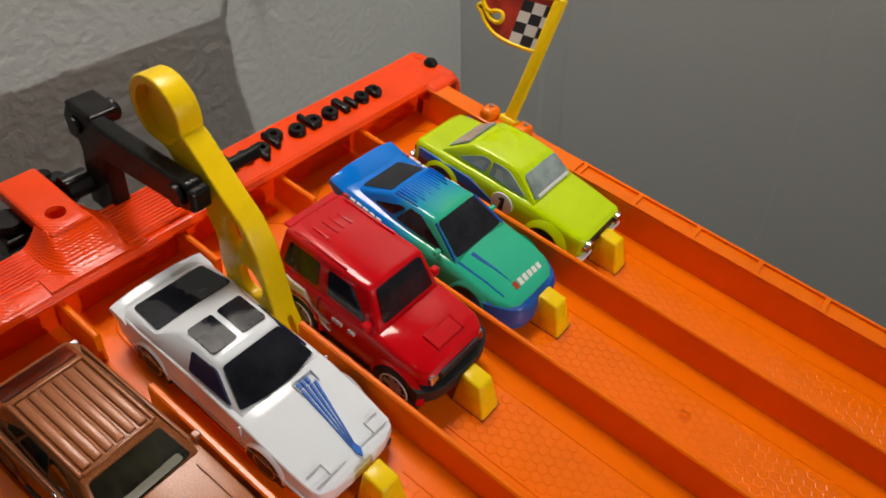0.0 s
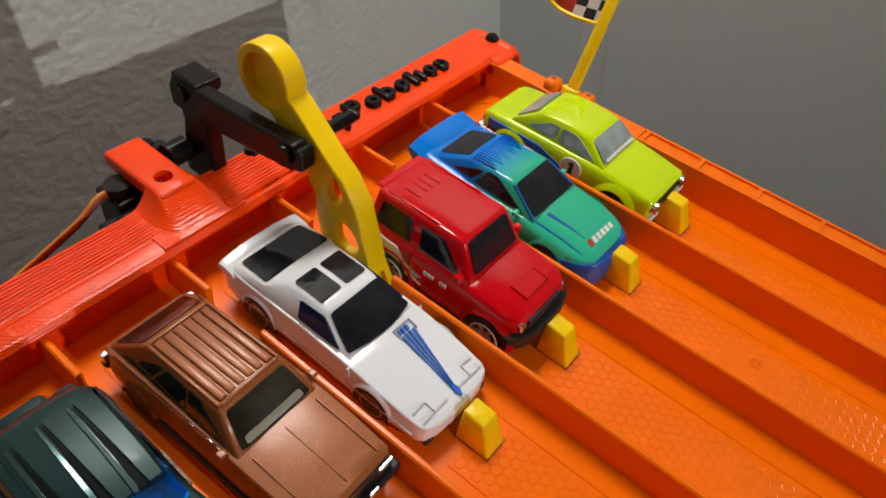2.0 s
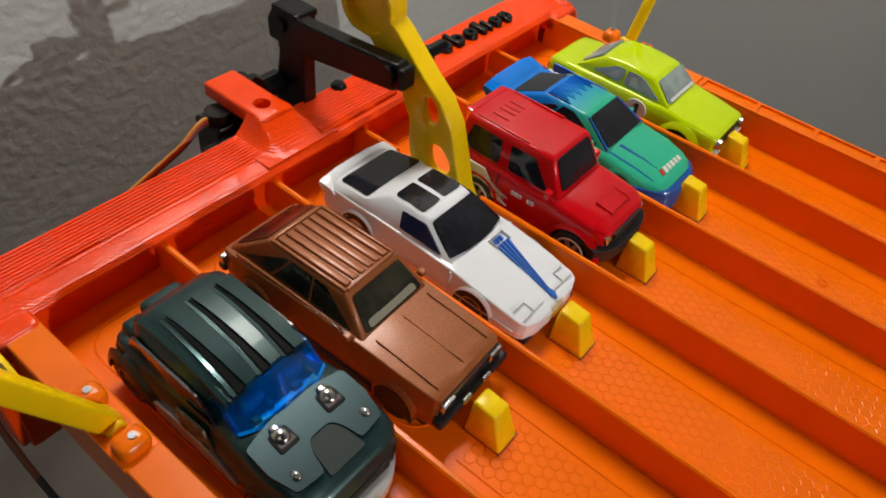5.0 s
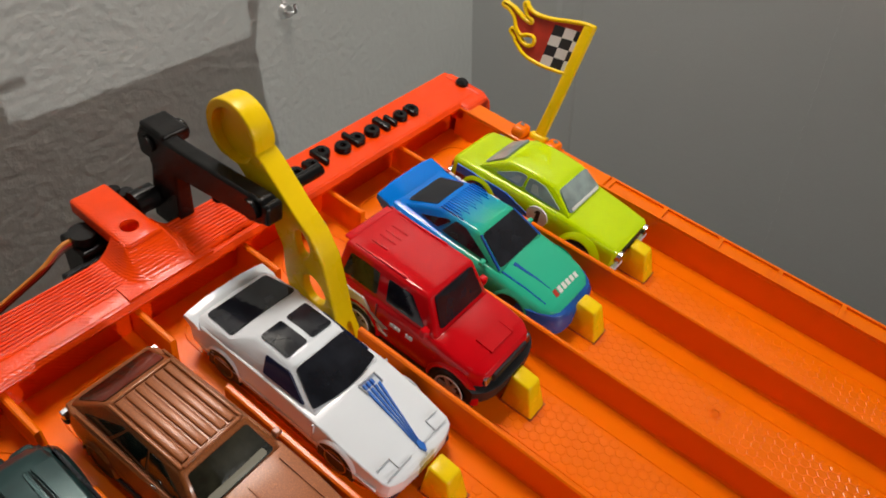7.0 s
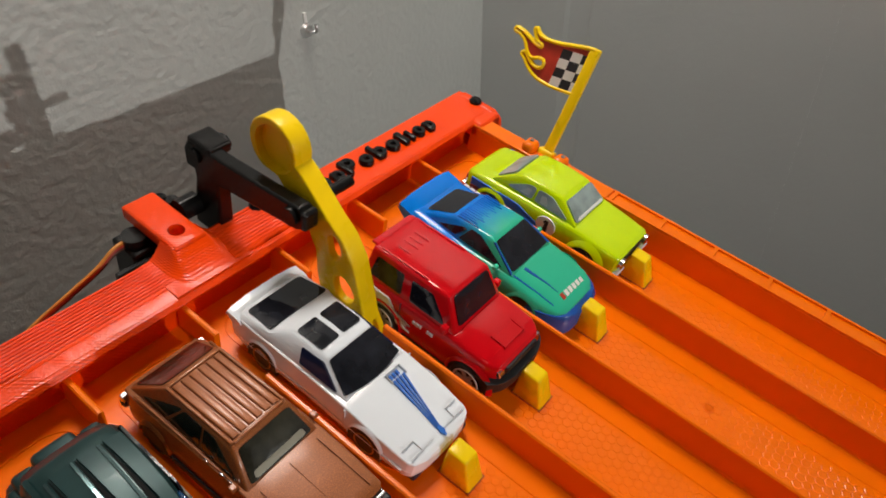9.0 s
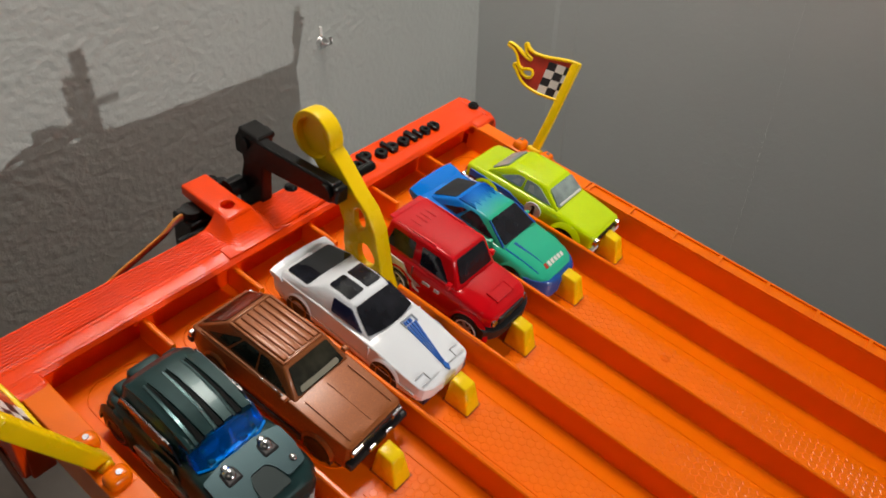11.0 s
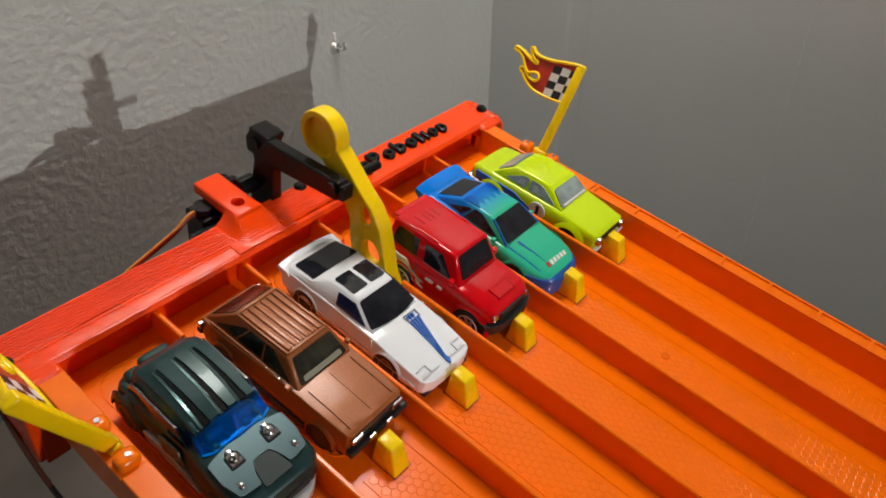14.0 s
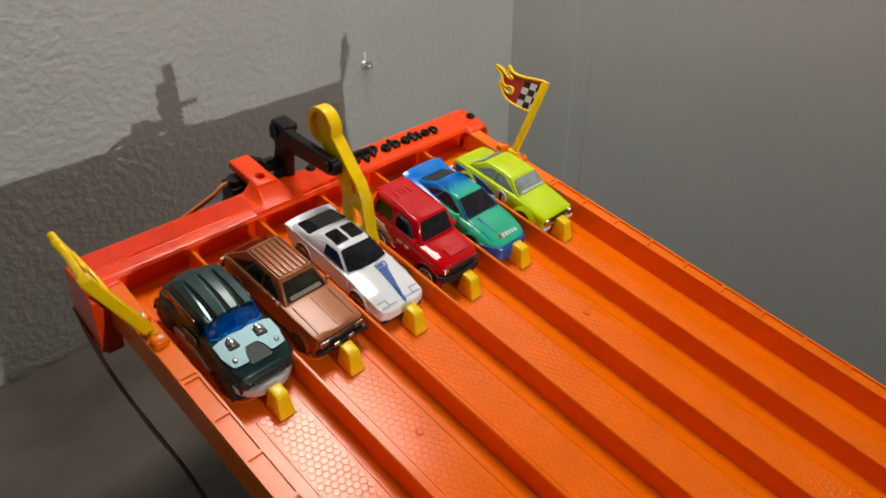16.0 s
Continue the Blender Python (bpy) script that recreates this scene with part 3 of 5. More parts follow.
def lever_mesh():
    """A thick plate with two windows through it and a round recess in its head."""
    front = [(-0.0512, 0.0030), (-0.0500, 0.0078), (-0.0474, 0.0120), (-0.0445, 0.0212), (-0.0410, 0.0313), (-0.0362, 0.0381), (-0.0300, 0.0427), (-0.0232, 0.0488), (-0.0186, 0.0528)]
    back = [(-0.0085, 0.0464), (-0.0150, 0.0402), (-0.0212, 0.0360), (-0.0233, 0.0313), (-0.0254, 0.0276), (-0.0263, 0.0189), (-0.0280, 0.0113), (-0.0296, 0.0030)]
    r = HEAD_R
    head = [(HEAD_Y + r * math.cos(radians(a)), HEAD_Z + r * math.sin(radians(a))) for a in range(188, -72, -10)]
    cu = bpy.data.curves.new("lever", "CURVE")
    cu.dimensions, cu.fill_mode, cu.extrude, cu.bevel_depth, cu.bevel_resolution = "2D", "BOTH", LEVER_T / 2 - 0.0006, 0.0006, 3
    cu.offset = -0.0006

    def loop(pts):
        sp = cu.splines.new("POLY")
        sp.points.add(len(pts) - 1)
        for q, (u, v) in zip(sp.points, pts):
            q.co = (u, v, 0, 1)
        sp.use_cyclic_u = True

    loop(front + head + back)
    loop(rounded_loop([(-0.0300, 0.0372), (-0.0327, 0.0382), (-0.0356, 0.0353), (-0.0360, 0.0313), (-0.0343, 0.0288), (-0.0318, 0.0288), (-0.0304, 0.0322)]))
    loop(rounded_loop([(-0.0336, 0.0225), (-0.0378, 0.0242), (-0.0420, 0.0203), (-0.0424, 0.0165), (-0.0400, 0.0138), (-0.0360, 0.0140), (-0.0338, 0.0175)]))
    ob = new("lever", cu)
    me = bpy.data.meshes.new_from_object(ob.evaluated_get(bpy.context.evaluated_depsgraph_get()))
    bpy.data.objects.remove(ob)
    bpy.data.curves.remove(cu)
    bm = bmesh.new()
    bm.from_mesh(me)
    bpy.data.meshes.remove(me)
    bmesh.ops.remove_doubles(bm, verts=bm.verts[:], dist=1e-6)
    bmesh.ops.transform(bm, matrix=Matrix(((0, 0, 1, LEVER_X + LEVER_T / 2), (1, 0, 0, 0), (0, 1, 0, 0), (0, 0, 0, 1))), verts=bm.verts[:])
    tool = cyl((LEVER_X - 0.002, HEAD_Y - 0.0006, HEAD_Z - 0.0003), (LEVER_X + 0.0026, HEAD_Y - 0.0006, HEAD_Z - 0.0003), 0.0082, 0.0076, 48)
    me = cut(bm, tool, YELLOW, "plate")
    bm = bmesh.new()
    bm.from_mesh(me)
    bpy.data.meshes.remove(me)
    hollow = [(-0.0462, 0.0068), (-0.0440, 0.0120), (-0.0412, 0.0205), (-0.0378, 0.0300), (-0.0332, 0.0356), (-0.0270, 0.0402), (-0.0215, 0.0440), (-0.0100, 0.0440), (-0.0150, 0.0300), (-0.0150, 0.0068)]
    return cut(bm, prism(hollow, "x", LEVER_X + 0.0026, 0.02), YELLOW, "plate", 40)


part("plate", lever_mesh(), None, lever)
part("foot", box(LEVER_X + 0.0006, LEVER_X + LEVER_T - 0.0006, -0.0500, -0.0310, 0.0, 0.0060, 0.0006), YELLOW, lever)


# ---- flags ----
def flag(s):
    lean, thick = (18.0, 0.0016) if s > 0 else (-25.0, 0.0025)
    m = TRACK @ pose(s * 0.1165 + (0.0022 if s > 0 else 0.0008), 0 if s > 0 else -0.0028, 0.0125, 0, lean, 0)
    f = thing("checkered_flag", m, "yellow plastic flame flag with a checkered sticker clipped to the rail", "flag", "flags")
    pole = part("pole", prism([(-0.0412, -0.001), (-0.0368, -0.001), (-0.0378, 0.020), (-0.0384, 0.0478), (-0.0428, 0.0478), (-0.0420, 0.020)], "x", -thick, thick, 0.0008), YELLOW, f, smooth=50)
    part("pole_foot", box(-0.0022, 0.0022, -0.0430, -0.0350, -0.0012, 0.0024, 0.0012, 3), YELLOW, f, smooth=50)
    edge = [(-0.0405, 0.0470), (-0.0382, 0.0468), (-0.0326, 0.0455), (-0.0237, 0.0433), (-0.0174, 0.0430), (-0.0146, 0.0440), (-0.0130, 0.0451), (-0.0138, 0.0428), (-0.0160, 0.0407), (-0.0184, 0.0396), (-0.0164, 0.0392), (-0.0121, 0.0405), (-0.0076, 0.0419), (-0.0042, 0.0414), (-0.0074, 0.0403), (-0.0103, 0.0386), (-0.0130, 0.0352), (-0.0159, 0.0336), (-0.0188, 0.0347), (-0.0213, 0.0347), (-0.0221, 0.0330), (-0.0207, 0.0312), (-0.0178, 0.0312), (-0.0111, 0.0340), (-0.0134, 0.0317), (-0.0158, 0.0296), (-0.0201, 0.0274), (-0.0252, 0.0266), (-0.0328, 0.0270), (-0.0398, 0.0280)]
    part("flame_sheet", prism(edge, "x", -0.0007, 0.0007), RED_INK, f, "red printed flame on the flag")
    loop_pts = [(0.0, y, z) for y, z in edge]
    trim = tube(loop_pts, 0.0009, YELLOW, f, "flame_outline", "yellow raised outline of the flames")
    trim.data.transform(Matrix.Diagonal((1.9, 1, 1, 1)))
    cols = (-0.0276, -0.0321, -0.0366, -0.0388)
    for i in range(3):
        for j in range(4):
            black = (i + j) % 2 == 0
            quad = []
            for y, jj in ((cols[i + 1], j), (cols[i], j), (cols[i], j + 1), (cols[i + 1], j + 1)):
                quad.append((y, 0.0424 - 0.00385 * jj - 0.13 * (y + 0.0276)))
            for sx in (-1, 1):
                part("checker_square", prism(quad, "x", min(sx * 0.0006, sx * 0.0010), max(sx * 0.0006, sx * 0.0010)), DARK_INK if black else WHITE_INK, f, "black sticker square" if black else "white sticker square")
    clip = thing("flag_clip", TRACK @ pose(s * 0.1160, -0.0395 if s > 0 else -0.0425, 0.0124), "orange plastic clip that holds the flag on the rail", "clip", "flag clips")
    for k in (-1, 1):
        part("jaw", box(-0.0036, 0.0036, k * 0.0075 - 0.0030, k * 0.0075 + 0.0030, -0.0006, 0.0046, 0.0020, 4), ORANGE, clip, smooth=50)
        part("screw", cyl((0.0006, k * 0.0078, 0.0040), (0.0006, k * 0.0078, 0.0049), 0.0009, seg=12), STEEL, clip, "small steel screw")
    part("base", box(-0.0044, 0.0044, -0.0110, 0.0110, -0.0008, 0.0008, 0.0004), ORANGE, clip)


flag(1)
flag(-1)

# ---- wall hook ----
hook = thing("wall_hook", pose(0.1590, WY, HEIGHT + 0.0060), "small chrome screw hook in the grey wall", "hook")
tube([(0, 0.002, 0), (0, -0.006, 0), (0.0, -0.0095, 0.002), (0.0, -0.0095, 0.0055)], 0.0011, ZINC, hook, "shank")
part("rosette", cyl((0, 0.0005, 0), (0, -0.0030, 0), 0.0046, 0.0034), ZINC, hook, smooth=40)
part("wall_plug", box(-0.0012, 0.0012, -0.0012, 0.0004, 0.0040, 0.0105, 0.0005), WHITE_INK, hook, "white sliver of a wall plug")


# ---- toy cars: nose towards -y, wheels on z = 0 ----
def spread(stations, n):
    """Stations joined by smooth curves: n steps between neighbours."""
    out = []
    for i in range(len(stations) - 1):
        p0, p1, p2, p3 = stations[max(i - 1, 0)], stations[i], stations[i + 1], stations[min(i + 2, len(stations) - 1)]
        for k in range(n):
            t = k / n
            row = [p1[0] + (p2[0] - p1[0]) * t]
            for a, b, c, d in zip(p0[1:], p1[1:], p2[1:], p3[1:]):
                m1, m2 = (c - a) / 2 * 0.7, (d - b) / 2 * 0.7
                row.append((2 * t**3 - 3 * t**2 + 1) * b + (t**3 - 2 * t**2 + t) * m1 + (-2 * t**3 + 3 * t**2) * c + (t**3 - t**2) * m2)
            out.append(row)
    out.append(list(stations[-1]))
    return out


def hull(stations, steps=4, tuck=0.9, shoulder=0.0010, crisp=False):
    """Lower body from stations (y, half width, bottom, top, crown)."""
    rows = []
    for y, w, zb, zt, c in spread(stations, steps):
        h = zt - zb
        half = [(0, zb), (w * tuck, zb), (w * 0.985, zb + h * 0.16), (w, zb + h * 0.45), (w * 0.995, zb + h * 0.70), (w * 0.975, zt - shoulder), (w * 0.93, zt - shoulder * 0.25), (w * 0.86, zt + c * 0.10), (w * 0.5, zt + c * 0.75), (0, zt + c)]
        if crisp:
            half = [(0, zb), (w * tuck, zb), (w * 0.985, zb + h * 0.16), (w, zb + h * 0.48), (w * 0.985, zb + h * 0.54), (w * 0.955, zt - shoulder * 0.35), (w * 0.935, zt - shoulder * 0.05), (w * 0.88, zt + c * 0.08), (w * 0.5, zt + c * 0.75), (0, zt + c)]
        rows.append([(x, y, z) for x, z in half] + [(-x, y, z) for x, z in half[-2:0:-1]])
    return loft(rows)


def hull_top(stations, steps, shoulder, x, y):
    """Height of a lower body's upper face at x, y."""
    rows = spread(stations, steps)
    ys = [r[0] for r in rows]
    w, zt, c = (float(np.interp(y, ys, [r[k] for r in rows])) for k in (1, 3, 4))
    return float(np.interp(abs(x) / w, (0.0, 0.5, 0.86, 0.93, 0.975), (zt + c, zt + c * 0.75, zt + c * 0.10, zt - shoulder * 0.25, zt - shoulder)))


def printed(top, front, back, n=12, lift=0.00014):
    """Ink that follows a curved face: a strip from front to back, each (x0, x1, y)."""
    rows = []
    for k in range(n + 1):
        t = k / n
        x0, x1, y = (p + (q - p) * t for p, q in zip(front, back))
        rows.append([(x0, y, top(x0, y) + lift), (x1, y, top(x1, y) + lift), (x1, y, top(x1, y) - 0.0004), (x0, y, top(x0, y) - 0.0004)])
    return loft(rows)


class Cabin:
    """The upper body: its corner points, and patches laid on its sides."""

    def __init__(self, yf, yrf, yrr, yr, wbf, wbr, wrf, wrr, zbf, zbr, zrf, zrr, crown=0.0008):
        self.k = (yf, yrf, yrr, yr, wbf, wbr, wrf, wrr, zbf, zbr, zrf, zrr, crown)
        self.front = [(-wbf, yf, zbf), (wbf, yf, zbf), (wrf, yrf, zrf), (-wrf, yrf, zrf)]
        self.rear = [(wbr, yr, zbr), (-wbr, yr, zbr), (-wrr, yrr, zrr), (wrr, yrr, zrr)]
        self.left = [(-wbr, yr, zbr), (-wbf, yf, zbf), (-wrf, yrf, zrf), (-wrr, yrr, zrr)]
        self.right = [(wbf, yf, zbf), (wbr, yr, zbr), (wrr, yrr, zrr), (wrf, yrf, zrf)]
        self.roof = [(-wrf, yrf, zrf), (wrf, yrf, zrf), (wrr, yrr, zrr), (-wrr, yrr, zrr)]

    def solid(self, bevel=0.0010):
        bm = bmesh.new()
        lo = [(-self.k[4], self.k[0], self.k[8] - 0.004), (self.k[4], self.k[0], self.k[8] - 0.004), (self.k[5], self.k[3], self.k[9] - 0.004), (-self.k[5], self.k[3], self.k[9] - 0.004)]
        mid = [self.front[0], self.front[1], self.rear[0], self.rear[1]]
        top = self.roof
        a, b, c = [[bm.verts.new(p) for p in r] for r in (lo, mid, top)]
        bm.faces.new(a), bm.faces.new(c)
        for p, q in ((a, b), (b, c)):
            for i in range(4):
                bm.faces.new((p[i], p[(i + 1) % 4], q[(i + 1) % 4], q[i]))
        bmesh.ops.recalc_face_normals(bm, faces=bm.faces[:])
        edges = [e for e in bm.edges if any(v in c for v in e.verts)]
        bmesh.ops.bevel(bm, geom=edges, offset=bevel, segments=4, affect="EDGES", profile=0.5)
        cr = self.k[12]
        w = max(self.k[6], self.k[7])
        zt = min(self.k[10], self.k[11]) - 0.0005
        top_faces = [f for f in bm.faces if f.calc_center_median().z > zt and f.normal.z > 0.9]
        bmesh.ops.subdivide_edges(bm, edges=list({e for f in top_faces for e in f.edges}), cuts=3, use_grid_fill=True)
        for v in bm.verts:
            if v.co.z > zt:
                v.co.z += cr * max(0, 1 - (v.co.x / w) ** 2)
        return bm


def patch(quad, outline, lift=0.00025, thick=0.0006, bow=0.0):
    """A slab on a quad: outline in (u, v) from 0 to 1, raised by lift; bow swells its middle."""
    a, b, c, d = (Vector(p) for p in quad)
    nrm = (b - a).cross(d - a).normalized()
    bm = bmesh.new()

    def at(u, v, h):
        p = a * (1 - u) * (1 - v) + b * u * (1 - v) + c * u * v + d * (1 - u) * v
        return p + nrm * (h + bow * max(0.0, 1 - (2 * u - 1) ** 2))

    top = [bm.verts.new(at(u, v, lift)) for u, v in outline]
    low = [bm.verts.new(at(u, v, lift - thick)) for u, v in outline]
    n = len(outline)
    for i in range(n):
        bm.faces.new((low[i], low[(i + 1) % n], top[(i + 1) % n], top[i]))
    if bow:
        cu, cv = sum(u for u, v in outline) / n, sum(v for u, v in outline) / n
        last = top
        for f in (0.75, 0.5, 0.25):
            ring = [bm.verts.new(at(cu + (u - cu) * f, cv + (v - cv) * f, lift)) for u, v in outline]
            for i in range(n):
                bm.faces.new((last[i], last[(i + 1) % n], ring[(i + 1) % n], ring[i]))
            last = ring
        bm.faces.new(last)
    else:
        bm.faces.new(top)
    return bm


def soft(points, r=0.12, n=3):
    """An outline with its corners rounded."""
    out = []
    m = len(points)
    for i in range(m):
        p, a, b = Vector(points[i]), Vector(points[i - 1]), Vector(points[(i + 1) % m])
        q0 = p + (a - p) * min(r / max((a - p).length, 1e-6), 0.45)
        q1 = p + (b - p) * min(r / max((b - p).length, 1e-6), 0.45)
        for k in range(n + 1):
            t = k / n
            w = q0 * (1 - t) ** 2 + p * 2 * t * (1 - t) + q1 * t * t
            out.append((w.x, w.y))
    return out


def rect(u0, u1, v0, v1, r=0.08):
    return soft([(u0, v0), (u1, v0), (u1, v1), (u0, v1)], r)


def wheel(car, x, y, r, width, rim, spokes=5, ring=None):
    """A wheel at a side: tyre, rim dish and hub."""
    s = 1 if x > 0 else -1
    bm = bmesh.new()
    prof = [(-width, r * 0.55), (-width, r * 0.90), (-width * 0.85, r), (-width * 0.15, r), (0, r * 0.90), (0, r * 0.68), (-0.0005, r * 0.62)]
    n = 28
    rows = [[bm.verts.new((x + s * dx, y + rr * math.cos(2 * math.pi * k / n), r + rr * math.sin(2 * math.pi * k / n))) for k in range(n)] for dx, rr in prof]
    for a, b in zip(rows, rows[1:]):
        for k in range(n):
            bm.faces.new((a[k], a[(k + 1) % n], b[(k + 1) % n], b[k]))
    bm.faces.new(rows[0])
    w = thing("wheel", Matrix.Identity(4), "", "")
    w.parent = car
    part("tyre", bm, TYRE, w, smooth=40)
    bm = cyl((x - s * 0.0022, y, r), (x - s * 0.0011, y, r), r * 0.64, seg=24)
    for k in range(spokes):
        a = 2 * math.pi * k / spokes
        c, d = math.cos(a), math.sin(a)
        add_cyl(bm, (x - s * 0.0009, y, r), (x - s * 0.0007, y + c * r * 0.6, r + d * r * 0.6), r * 0.11, seg=6)
    add_cyl(bm, (x - s * 0.0012, y, r), (x - s * 0.0002, y, r), r * 0.17, seg=10)
    part("rim", bm, rim, w, smooth=35)
    if ring:
        bm = bmesh.new()
        rows = [[bm.verts.new((x + s * dx, y + rr * math.cos(2 * math.pi * k / n), r + rr * math.sin(2 * math.pi * k / n))) for k in range(n)] for dx, rr in ((-0.0004, r * 0.64), (0.0002, r * 0.66), (0.0002, r * 0.73), (-0.0003, r * 0.75))]
        for a, b in zip(rows, rows[1:]):
            for k in range(n):
                bm.faces.new((a[k], a[(k + 1) % n], b[(k + 1) % n], b[k]))
        part("sidewall_ring", bm, ring, w, "printed ring on the tyre")
    return w


def arch(car, w, y, zc, r, mat, flare=0.0005, lip=0.0009):
    """Dark wheel well and its painted lip on both sides."""
    for s in (-1, 1):
        bm = bmesh.new()
        n = 16
        ring = [(y + r * math.cos(math.pi * k / n), zc + r * math.sin(math.pi * k / n)) for k in range(n + 1)] + [(y - r, 0.0022), (y + r, 0.0022)]
        part("wheel_well", prism(ring, "x", min(s * (w - 0.004), s * (w + 0.00015)), max(s * (w - 0.004), s * (w + 0.00015))), BASE, car)
        rows = []
        for k in range(n + 1):
            a = math.pi * k / n
            rows.append([(s * (w + dx), y + rr * math.cos(a), zc + rr * math.sin(a)) for dx, rr in ((-0.0005, r), (flare, r + 0.0001), (flare * 0.9, r + lip * 0.6), (-0.0005, r + lip * 1.6))])
        part("arch_lip", loft(rows), mat, car, smooth=60)


def canopy(stations, crown=0.0006):
    """Upper body from stations (y, half width and height at the belt, half width and height at the top)."""
    rows = []
    for y, wb, zb, wt, zt in stations:
        h, d = zt - zb, wb - wt
        half = [(wb, zb - 0.004), (wb, zb), (wt + d * 0.50, zb + h * 0.52), (wt + d * 0.10, zt - h * 0.10), (wt * 0.96, zt - h * 0.01), (wt * 0.88, zt + crown * 0.3), (wt * 0.5, zt + crown * 0.8), (0, zt + crown)]
        rows.append([(x, y, z) for x, z in half] + [(-x, y, z) for x, z in half[-2::-1]])
    return loft(rows)


def car_at(lane, dx, dy, turn, label, z=0.0):
    m = TRACK @ pose(LANES[lane] + dx, dy, z + 0.0003) @ pose(0, -0.058, 0, 0, 0, turn) @ pose(0, 0.058, 0)
    return thing("toy_car", m, label, "toy car", "cars at the start gate")


def side_quad(w, y0, y1, z0, z1, s=-1):
    """A quad on a car's side; u runs from y0 to y1."""
    return [(s * w, y0, z0), (s * w, y1, z0), (s * w, y1, z1), (s * w, y0, z1)] if s > 0 else [(-w, y1, z0), (-w, y0, z0), (-w, y0, z1), (-w, y1, z1)]


def base_plate(car, w, y0, y1, z1=0.0045):
    part("base", box(-w, w, y0, y1, 0.0015, z1, 0.0006), BASE, car)


# ---- white wedge coupe ----
def white_coupe():
    car = car_at(2, 0.0008, 0.0, 0.0, "white die-cast wedge coupe with blue hood stripes and dark glass roof")
    body = [(-0.0926, 0.0040, 0.0050, 0.0084, 0.0001), (-0.0919, 0.0092, 0.0040, 0.0090, 0.0003), (-0.0906, 0.0126, 0.0034, 0.0095, 0.0004), (-0.0886, 0.0136, 0.0030, 0.0100, 0.0005), (-0.080, 0.0141, 0.0026, 0.0114, 0.0008), (-0.066, 0.0142, 0.0026, 0.0132, 0.0008), (-0.050, 0.0140, 0.0026, 0.0136, 0.0006), (-0.034, 0.0143, 0.0026, 0.0140, 0.0006), (-0.024, 0.0142, 0.0028, 0.0138, 0.0004), (-0.0192, 0.0139, 0.0040, 0.0134, 0.0002), (-0.0182, 0.0134, 0.0048, 0.0130, 0.0002)]
    part("body", hull(body, 4, 0.92, 0.0010, True), WHITE, car, smooth=24)
    shell = [(-0.0650, 0.0122, 0.0132, 0.0119, 0.0135), (-0.0545, 0.0126, 0.0135, 0.0086, 0.0196), (-0.0520, 0.0127, 0.0136, 0.0090, 0.0201), (-0.0460, 0.0129, 0.0137, 0.0091, 0.0204), (-0.0400, 0.0131, 0.0138, 0.0092, 0.0199), (-0.0365, 0.0132, 0.0139, 0.0104, 0.0183), (-0.0335, 0.0133, 0.0140, 0.0122, 0.0169), (-0.0280, 0.0132, 0.0140, 0.0119, 0.0162), (-0.0218, 0.0130, 0.0138, 0.0112, 0.0151), (-0.0200, 0.0126, 0.0136, 0.0108, 0.0140)]
    part("cabin", canopy(shell, 0.0005), WHITE, car, smooth=38)
    front = [(-0.0119, -0.0650, 0.0136), (0.0119, -0.0650, 0.0136), (0.0088, -0.0538, 0.0203), (-0.0088, -0.0538, 0.0203)]
    rear = [(0.0112, -0.0222, 0.0155), (-0.0112, -0.0222, 0.0155), (-0.0122, -0.0338, 0.0173), (0.0122, -0.0338, 0.0173)]
    roof = [(-0.0088, -0.0520, 0.0204), (0.0088, -0.0520, 0.0204), (0.0088, -0.0402, 0.0202), (-0.0088, -0.0402, 0.0202)]
    part("windscreen", patch(front, soft([(0.0, 0.10), (0.28, 0.01), (0.5, -0.015), (0.72, 0.01), (1.0, 0.10), (0.975, 0.93), (0.025, 0.93)], 0.05), 0.0004, 0.0012, bow=0.0005), GLASS, car, smooth=40)
    part("rear_window", patch(rear, rect(0.03, 0.97, 0.0, 0.98, 0.07), 0.0002, 0.0012, bow=0.0004), GLASS, car, smooth=40)
    side_glass = material("tinted_side_glass", (0.010, 0.014, 0.045), 0.06)
    for s in (-1, 1):
        q = [(s * 0.0131, -0.0400, 0.0138), (s * 0.0122, -0.0640, 0.0134), (s * 0.0089, -0.0545, 0.0198), (s * 0.0095, -0.0400, 0.0197)]
        o = soft([(0.30, 0.16), (0.93, 0.10), (0.84, 0.84), (0.34, 0.84)], 0.05)
        if s > 0:
            q, o = [q[1], q[0], q[3], q[2]], [(1 - u, v) for u, v in o][::-1]
        part("side_window", patch(q, o, 0.0006, 0.0012), side_glass, car)
    for u0, u1 in ((0.04, 0.455), (0.545, 0.96)):
        part("roof_panel", patch(roof, rect(u0, u1, 0.08, 0.94, 0.06), 0.0006, 0.0010), GLASS, car, "dark glass roof panel")
    part("rear_spoiler", loft([[(x, y - 0.0007 * (abs(x) / 0.014) ** 3, z - 0.0008 * (abs(x) / 0.014) ** 4) for y, z in ((-0.0224, 0.0132), (-0.0210, 0.0145), (-0.0162, 0.0148), (-0.0156, 0.0136), (-0.0190, 0.0112))] for x in (-0.0140, -0.0132, -0.0122, -0.006, 0.006, 0.0122, 0.0132, 0.0140)]), WHITE, car, smooth=40)
    part("front_lip", box(-0.0122, 0.0122, -0.0916, -0.080, 0.0018, 0.0046, 0.0008), material("dark_navy", (0.006, 0.012, 0.045), 0.35), car, "dark blue lower lip")
    hood = [(-0.0128, -0.0908, 0.00985), (0.0128, -0.0908, 0.00985), (0.0135, -0.0655, 0.01445), (-0.0135, -0.0655, 0.01445)]
